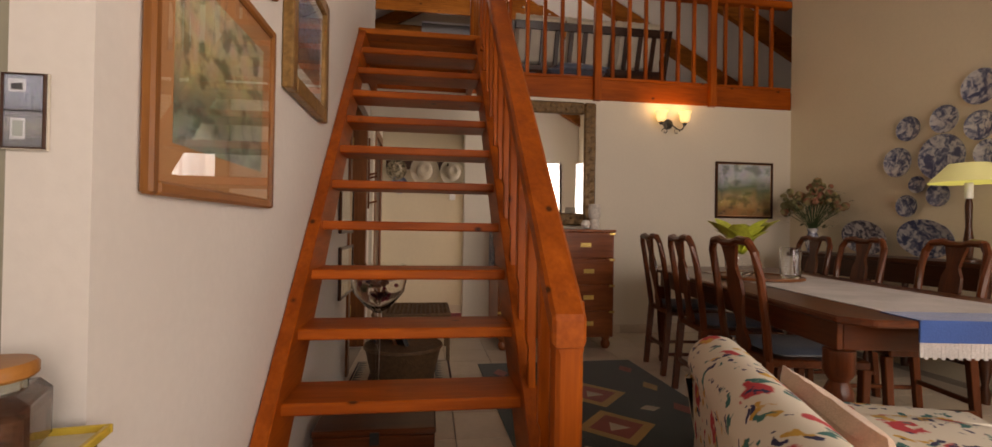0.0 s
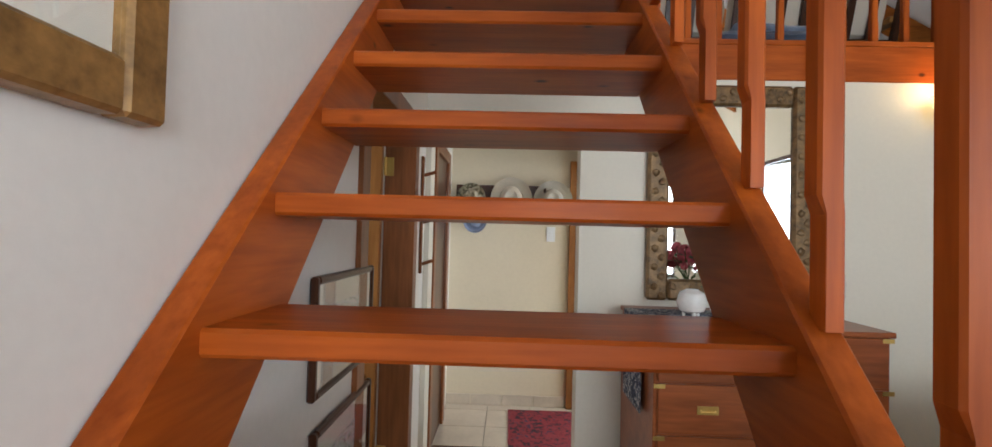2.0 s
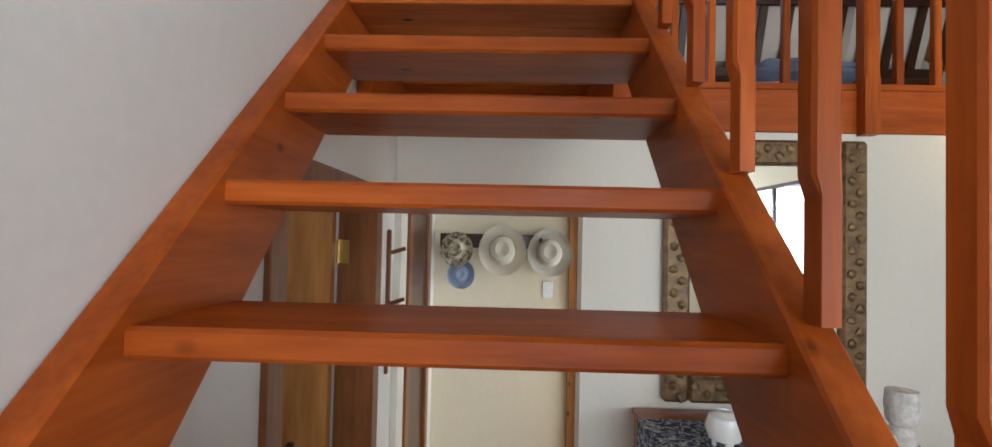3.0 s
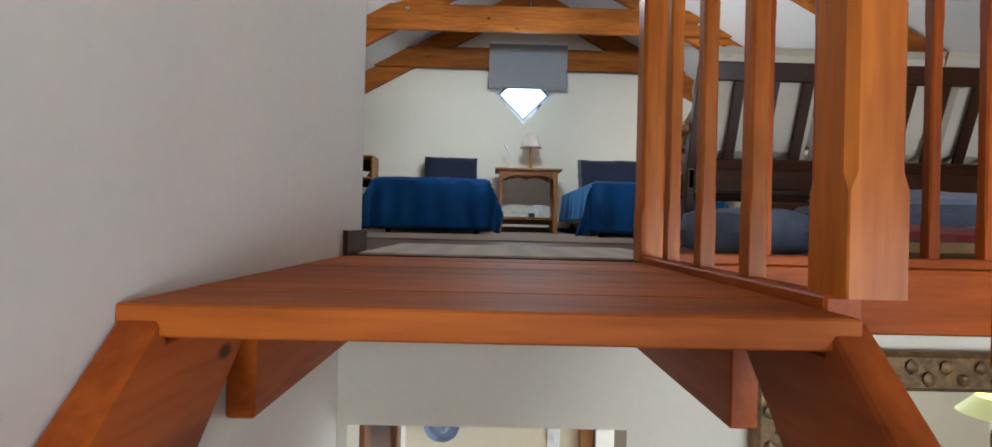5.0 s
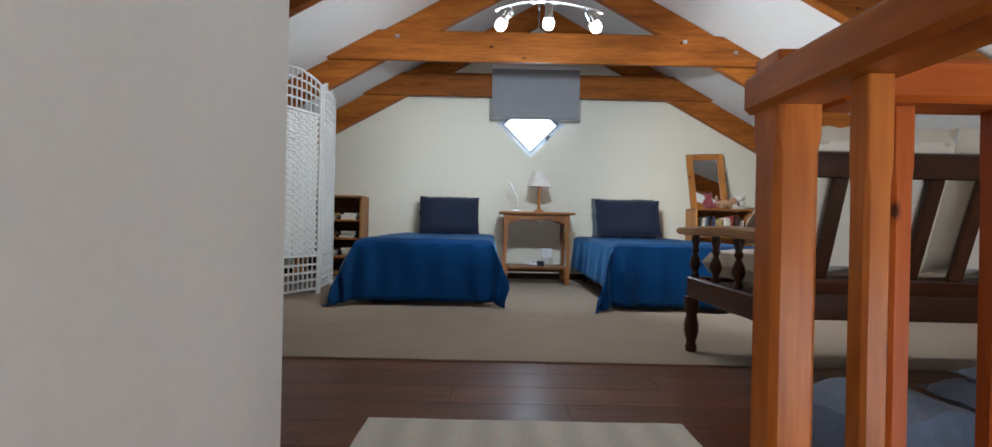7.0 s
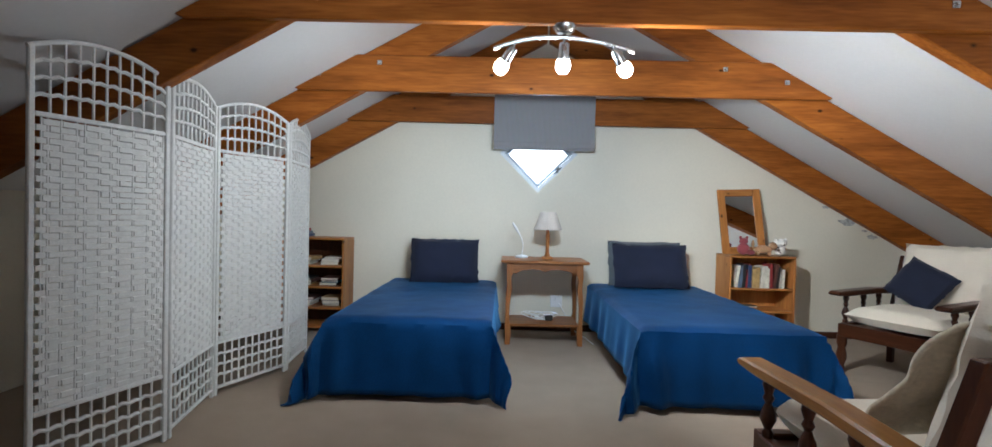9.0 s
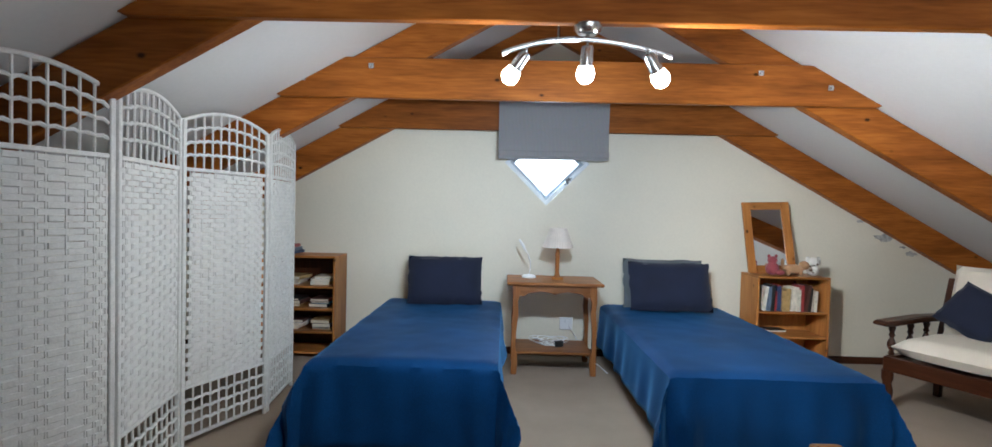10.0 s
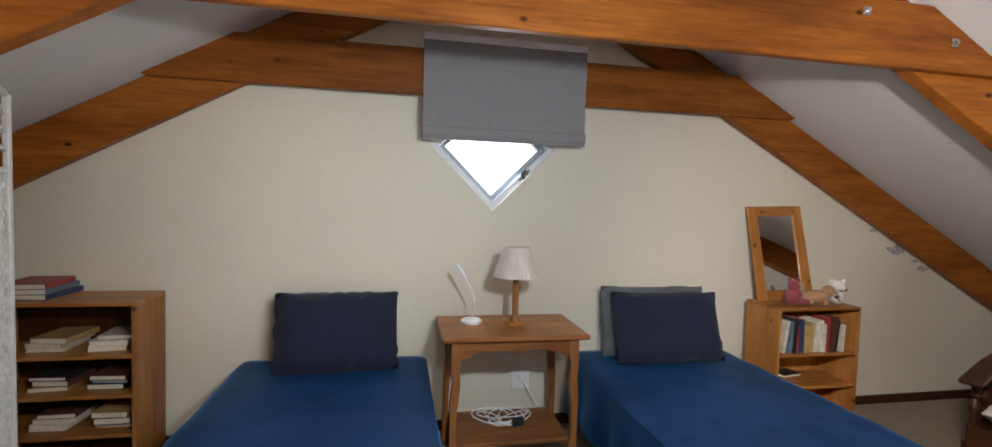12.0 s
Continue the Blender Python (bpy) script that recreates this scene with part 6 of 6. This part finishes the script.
point_light("table_lamp_glow", (3.90, -1.05, GROUND + 0.831 + 0.54), 2.6, (1.0, 0.80, 0.45), 0.04)

# floral sofa
FLORAL = None
m, nt, b = shader("floral_linen")
v, _ = coords(nt, (1, 1, 1))
col = (0.72, 0.66, 0.54)
prev = None
for k, (sc_, th, c) in enumerate(((6.5, 0.27, (0.55, 0.05, 0.06)), (9.0, 0.22, (0.60, 0.34, 0.06)), (11.0, 0.20, (0.03, 0.16, 0.14)), (13.0, 0.17, (0.03, 0.03, 0.09)))):
    dn = node(nt, "ShaderNodeTexNoise", Scale=14.0, Detail=3.0)
    nt.links.new(v, dn.inputs["Vector"])
    mx = mixed(nt, "ADD", 0.16, v, dn.outputs["Color"])
    sh_ = nt.nodes.new("ShaderNodeVectorMath")
    sh_.inputs[1].default_value = (k * 3.7, k * 1.3, k * 2.1)
    nt.links.new(mx, sh_.inputs[0])
    vo = node(nt, "ShaderNodeTexVoronoi", Scale=sc_)
    nt.links.new(sh_.outputs[0], vo.inputs["Vector"])
    mask = ramp(nt, vo.outputs["Distance"], [(th, (1, 1, 1)), (th + 0.06, (0, 0, 0))])
    prev = mixed(nt, "MIX", mask, prev if prev else col, c)
nt.links.new(prev, b.inputs["Base Color"])
b.inputs["Roughness"].default_value = 0.9
FLORAL = m
PINK_LINEN = cloth("blush_linen", (0.62, 0.44, 0.32), 180, 0.3)

sofa = thing("sofa", (1.18, -2.82, GROUND), -21, "cream sofa with a bold floral print and rolled back", "sofa")
# own axes: it faces +x, its back lies along x = 0.1


def rolled_arm(x):
    bm = bmesh.new()
    prof = []
    for i in range(20):
        a = -0.6 + i / 19 * (math.pi + 1.2)
        prof.append((x + 0.105 * math.cos(a), 0.50 + 0.105 * math.sin(a)))
    prof = [(x + 0.075, 0.06)] + prof + [(x - 0.075, 0.06)]
    prism(prof, "y", -0.75, 0.98, bm)
    bmesh.ops.bevel(bm, geom=[e for e in bm.edges if abs(e.verts[0].co.y - e.verts[1].co.y) < 1e-4 and e.verts[0].co.y > 0.9], offset=0.025, segments=2, affect="EDGES")
    return bm


part("back", rolled_arm(0.10), FLORAL, sofa, "rolled floral back", True)
part("base", boxed(0.176, 0.92, -0.75, 0.93, 0.06, 0.30, bevel=0.02), FLORAL, sofa)
part("arm", boxed(0.30, 0.92, 0.80, 0.97, 0.301, 0.40, bevel=0.03), FLORAL, sofa, "low padded arm", True)
for i in range(2):
    ob = part("seat_cushion", cushion(0.72, 0.76, 0.15, 14, 12, 0, i + 3, 0.3), FLORAL, sofa, "floral seat cushion", True)
    ob.location = (0.56, 0.41 - 0.78 * i, 0.30)
for x in (0.10, 0.86):
    for y in (-0.68, 0.88):
        part("foot", boxed(x - 0.03, x + 0.03, y - 0.03, y + 0.03, 0, 0.061, bevel=0.004), DARK["z"], sofa)
cu = link("scatter_cushion", cushion(0.54, 0.29, 0.09, 14, 12, 0, 5, 0.35), PINK_LINEN, None, "", True)
cu.matrix_basis = pose(1.18, -2.82, GROUND, 0, 0, -21) @ pose(0.222, 0.36, 0.440, 76, 0, 92)
tagged(cu, "plain blush linen cushion leaning on the sofa's back", "cushion")

# kilim
KG = cloth("kilim_green", (0.018, 0.032, 0.028), 110, 0.6)
KY = cloth("kilim_gold", (0.40, 0.25, 0.07), 110, 0.6)
KR = cloth("kilim_red", (0.26, 0.05, 0.03), 110, 0.6)
KC = cloth("kilim_cream", (0.50, 0.42, 0.30), 110, 0.6)
ki = thing("kilim_rug", (1.50, -1.10, GROUND + 0.0005), 1, "dark green kilim rug with gold and red diamonds", "rug")
part("ground_weave", boxed(-0.58, 0.58, -1.0, 0.98, 0, 0.007, bevel=0.002), KG, ki)


def diamond(cx, cy, rx, ry, z, mat_, label=""):
    part("motif", prism([(cx - rx, cy), (cx, cy - ry), (cx + rx, cy), (cx, cy + ry)], "z", z, z + 0.0012), mat_, ki, label)


for cx, cy in ((0.03, 0.26), (-0.02, -0.22), (0.05, -0.70)):
    diamond(cx, cy, 0.21, 0.22, 0.0072, KY, "gold woven diamond")
    diamond(cx, cy, 0.145, 0.15, 0.0086, KR, "red woven diamond")
    part("motif", prism([(cx - 0.05, cy - 0.05), (cx + 0.06, cy - 0.03), (cx - 0.02, cy + 0.05)], "z", 0.0099, 0.0111), KC, ki, "cream woven triangle")
for cx, cy in ((0.27, 0.0), (0.30, -0.48), (-0.26, 0.02), (-0.25, -0.46)):
    diamond(cx, cy, 0.06, 0.045, 0.0072, KC, "small cream woven diamond")
for cx in (-0.45, 0.45):
    for j in range(5):
        diamond(cx, -0.78 + 0.38 * j, 0.05, 0.09, 0.0072, KY if j % 2 else KR)

# ---- under the stair ----
sr = thing("patterned_rug", (0.37, -0.42, GROUND + 0.0005), 0, "dark patterned rug with a cream zigzag border under the stair", "rug")
part("ground_weave", boxed(-0.33, 0.33, -0.40, 0.42, 0, 0.006, bevel=0.002), blotched("dark_oriental", [(0.42, (0.012, 0.008, 0.010)), (0.52, (0.07, 0.018, 0.016)), (0.62, (0.03, 0.016, 0.014))], 18), sr)
for x in (-0.265, 0.265):
    part("border", boxed(x - 0.05, x + 0.05, -0.385, 0.40, 0.0062, 0.0074), KC, sr, "cream woven border")
    bm = bmesh.new()
    for j in range(14):
        y = -0.375 + 0.055 * j
        prism([(x - 0.045, y), (x + 0.01, y + 0.025), (x - 0.045, y + 0.05)], "z", 0.0076, 0.0086, bm)
    part("zigzag", bm, KG, sr, "dark zigzag teeth")
bm = bmesh.new()
for j in range(8):
    x = -0.20 + 0.052 * j
    prism([(x, -0.385), (x + 0.05, -0.385), (x + 0.025, -0.335)], "z", 0.0076, 0.0086, bm)
part("zigzag", bm, KC, sr, "cream zigzag teeth")
wt = thing("wicker_table", (0.42, 0.22, GROUND), 0, "low brown wicker table under the stair", "table")
WICKER = plain("brown_wicker", (0.13, 0.072, 0.034), 0.7, 0, 0.3, 40, 0.6, 90)
bm = bmesh.new()
for i in range(17):
    x = -0.27 + 0.54 * i / 16
    tube([(x, -0.24, 0.352 + 0.003 * (-1) ** i), (x, 0.24, 0.352 - 0.003 * (-1) ** i)], 0.0075, 6, bm)
for j in range(13):
    y = -0.24 + 0.48 * j / 12
    tube([(-0.27, y, 0.35), (0.27, y, 0.35)], 0.006, 6, bm)
tagged(part("woven_top", bm, WICKER, wt), "", "", "", "stuff")
part("rim", tube([(-0.28, -0.25, 0.35), (0.28, -0.25, 0.35), (0.28, 0.25, 0.35), (-0.28, 0.25, 0.35), (-0.28, -0.25, 0.35)], 0.014), WICKER, wt)
for sx in (-1, 1):
    for sy in (-1, 1):
        part("leg", tube([(sx * 0.27, sy * 0.24, 0.35), (sx * 0.27, sy * 0.24, 0.0)], 0.014), WICKER, wt)
gb = thing("glass_goblet_bowl", (0.25, -0.78, GROUND), 0, "huge footed glass bowl filled with potpourri", "glass bowl")
part("bowl", lathe([(0.022, 0.50), (0.08, 0.54), (0.145, 0.62), (0.162, 0.70), (0.150, 0.775), (0.146, 0.775), (0.157, 0.70), (0.140, 0.624), (0.075, 0.546), (0.0, 0.515)], 36), GLASS, gb, "clear glass bowl", True)
part("stem", lathe([(0.11, 0.0), (0.108, 0.012), (0.03, 0.03), (0.014, 0.08), (0.012, 0.30), (0.018, 0.44), (0.022, 0.499)], 24), GLASS, gb, "tall glass stem", True)
random.seed(21)
PETALS = [plain("potpourri_" + str(i), c, 0.8, 0, 0.3, 30) for i, c in enumerate(((0.22, 0.02, 0.04), (0.30, 0.15, 0.10), (0.08, 0.02, 0.03), (0.50, 0.36, 0.28), (0.12, 0.10, 0.04)))]
for k in range(46):
    r = 0.11 * math.sqrt(random.random())
    a = random.uniform(0, 6.28)
    z = random.uniform(0.575, 0.70)
    r *= min(1, (z - 0.53) / 0.10)
    s = random.uniform(0.016, 0.032)
    bm = bmesh.new()
    q = bmesh.ops.create_icosphere(bm, subdivisions=1, radius=1)
    for v in q["verts"]:
        v.co = Vector((v.co.x * s, v.co.y * s * 0.8, v.co.z * s * 0.45)) * random.uniform(0.75, 1.2)
    ob = part("dried_petal", bm, random.choice(PETALS), gb)
    ob.matrix_basis = pose(r * math.cos(a), r * math.sin(a), z, random.uniform(-60, 60), random.uniform(-60, 60), random.uniform(0, 360))

tk = thing("wooden_box", (0.31, -1.30, GROUND), 0, "low dark brown wooden box under the stair", "box")
part("body", boxed(-0.26, 0.26, -0.20, 0.20, 0.0, 0.085, bevel=0.006), MAHOGANY["x"], tk)
part("lid", boxed(-0.265, 0.265, -0.205, 0.205, 0.087, 0.115, bevel=0.006), MAHOGANY["x"], tk)
part("hasp", boxed(-0.02, 0.02, -0.211, -0.2055, 0.05, 0.105, bevel=0.001), BLACK, tk)
BASKET = (0.385, -0.52, GROUND + 0.008)
bkt = thing("log_basket", BASKET, 0, "wicker basket holding framed boards under the stair", "basket")
part("basket", lathe([(0.17, 0.0), (0.19, 0.02), (0.235, 0.22), (0.24, 0.23), (0.225, 0.225), (0.18, 0.03), (0.0, 0.015)], 26), WICKER, bkt, "", True)
part("rim", lathe([(0.232, 0.225), (0.248, 0.232), (0.244, 0.250), (0.226, 0.244)], 26), WICKER, bkt, "", True)
for x, y, tilt, spin, mt in ((-0.05, 0.0, 26, 8, BLACK), (0.05, 0.03, 24, -4, TEAK["z"]), (0.125, 0.0, 26, 6, BLACK)):
    bd = thing("framed_board", BASKET, 0, "dark board standing in a basket" if mt is BLACK else "brown wooden board standing in a basket", "board", "boards in the basket")
    bd.matrix_basis = pose(BASKET[0] + x, BASKET[1] + y, BASKET[2] + 0.03, -12, -tilt, spin)
    part("panel", boxed(-0.012, 0.012, -0.10, 0.10, 0, 0.38, bevel=0.003), mt, bd)

# ---- kitchen corner ----
ct = thing("kitchen_counter", (-0.585, -3.10, GROUND), 0, "dark topped kitchen counter at the wall's corner", "counter")
part("worktop", boxed(-0.75, 0.61, -0.25, 0.255, 0.645, 0.68, bevel=0.004), plain("slate_worktop", (0.035, 0.038, 0.045), 0.35, 0, 0.25, 30), ct)
part("body", boxed(-0.74, 0.56, -0.22, 0.25, 0.0, 0.644, bevel=0.004), WHITE_PAINT, ct)
ty = thing("serving_tray", (-0.02, -2.965, GROUND + 0.681), 8, "small yellow-rimmed tray on the counter", "tray")
part("base", boxed(-0.10, 0.08, -0.08, 0.08, 0, 0.005, bevel=0.002), plain("cream_enamel", (0.66, 0.60, 0.45), 0.3), ty)
part("rim", box(box(boxed(-0.105, 0.09, -0.088, -0.0805, 0, 0.014, bevel=0.002), -0.105, 0.09, 0.0805, 0.088, 0, 0.014, 0.002), 0.0805, 0.0895, -0.080, 0.080, 0.0, 0.014, 0.002), plain("yellow_enamel", (0.60, 0.42, 0.06), 0.3), ty)
jr = thing("storage_jar", (-0.04, -2.965, GROUND + 0.687), 20, "square glass storage jar with a wooden lid", "jar")
bm = boxed(-0.058, 0.058, -0.058, 0.058, 0, 0.092, bevel=0.014)
lathe([(0.044, 0.0922), (0.044, 0.105)], 20, (0, 0, 0), bm)
part("body", bm, GLASS, jr, "thick clear glass")
part("contents", boxed(-0.051, 0.051, -0.051, 0.051, 0.006, 0.070, bevel=0.008), plain("ground_coffee", (0.14, 0.055, 0.025), 0.9, 0, 0.4, 120, 0.8), jr, "brown grounds inside")
part("lid", lathe([(0.0, 0.106), (0.050, 0.106), (0.054, 0.11), (0.054, 0.122), (0.050, 0.127), (0.0, 0.128)], 28), HONEY["x"], jr, "round pale wooden lid", True)

# ==== floor pieces ====
PITCH = 0.335
tile_mesh = bpy.data.meshes.new("tile")
bm = boxed(-PITCH / 2 + 0.0025, PITCH / 2 - 0.0025, -PITCH / 2 + 0.0025, PITCH / 2 - 0.0025, -0.011, 0.0, bevel=0.0015)
bm.to_mesh(tile_mesh)
bm.free()
tile_mesh.materials.append(TILE)
for i in range(13):
    for j in range(21):
        x, y = 0.17 + i * PITCH, -4.55 + j * PITCH
        if x > RIGHT - 0.1 or (y > BACK and x > 1.2):
            continue
        ob = new("tile", tile_mesh)
        ob.parent = floor
        ob.location = (x, y, GROUND)
plank_mesh = bpy.data.meshes.new("plank")
bm = boxed(0.0006, 1.2394, 0.0006, 0.1784, -0.0125, 0.0, bevel=0.0012)
bm.to_mesh(plank_mesh)
bm.free()
plank_mesh.materials.append(LAMINATE)
deck = bpy.data.objects["loft_floor"]
for r in range(8):
    for c in range(7):
        if c == 0 and (0.42 * r) % 1.24 > 0.03:
            continue
        ob = new("plank", plank_mesh)
        ob.parent = deck
        ob.location = (WEST + 0.02 + c * 1.24 - (0.42 * r) % 1.24 + 0.0, BACK + 0.065 + r * 0.179, LOFT - 0.0005)
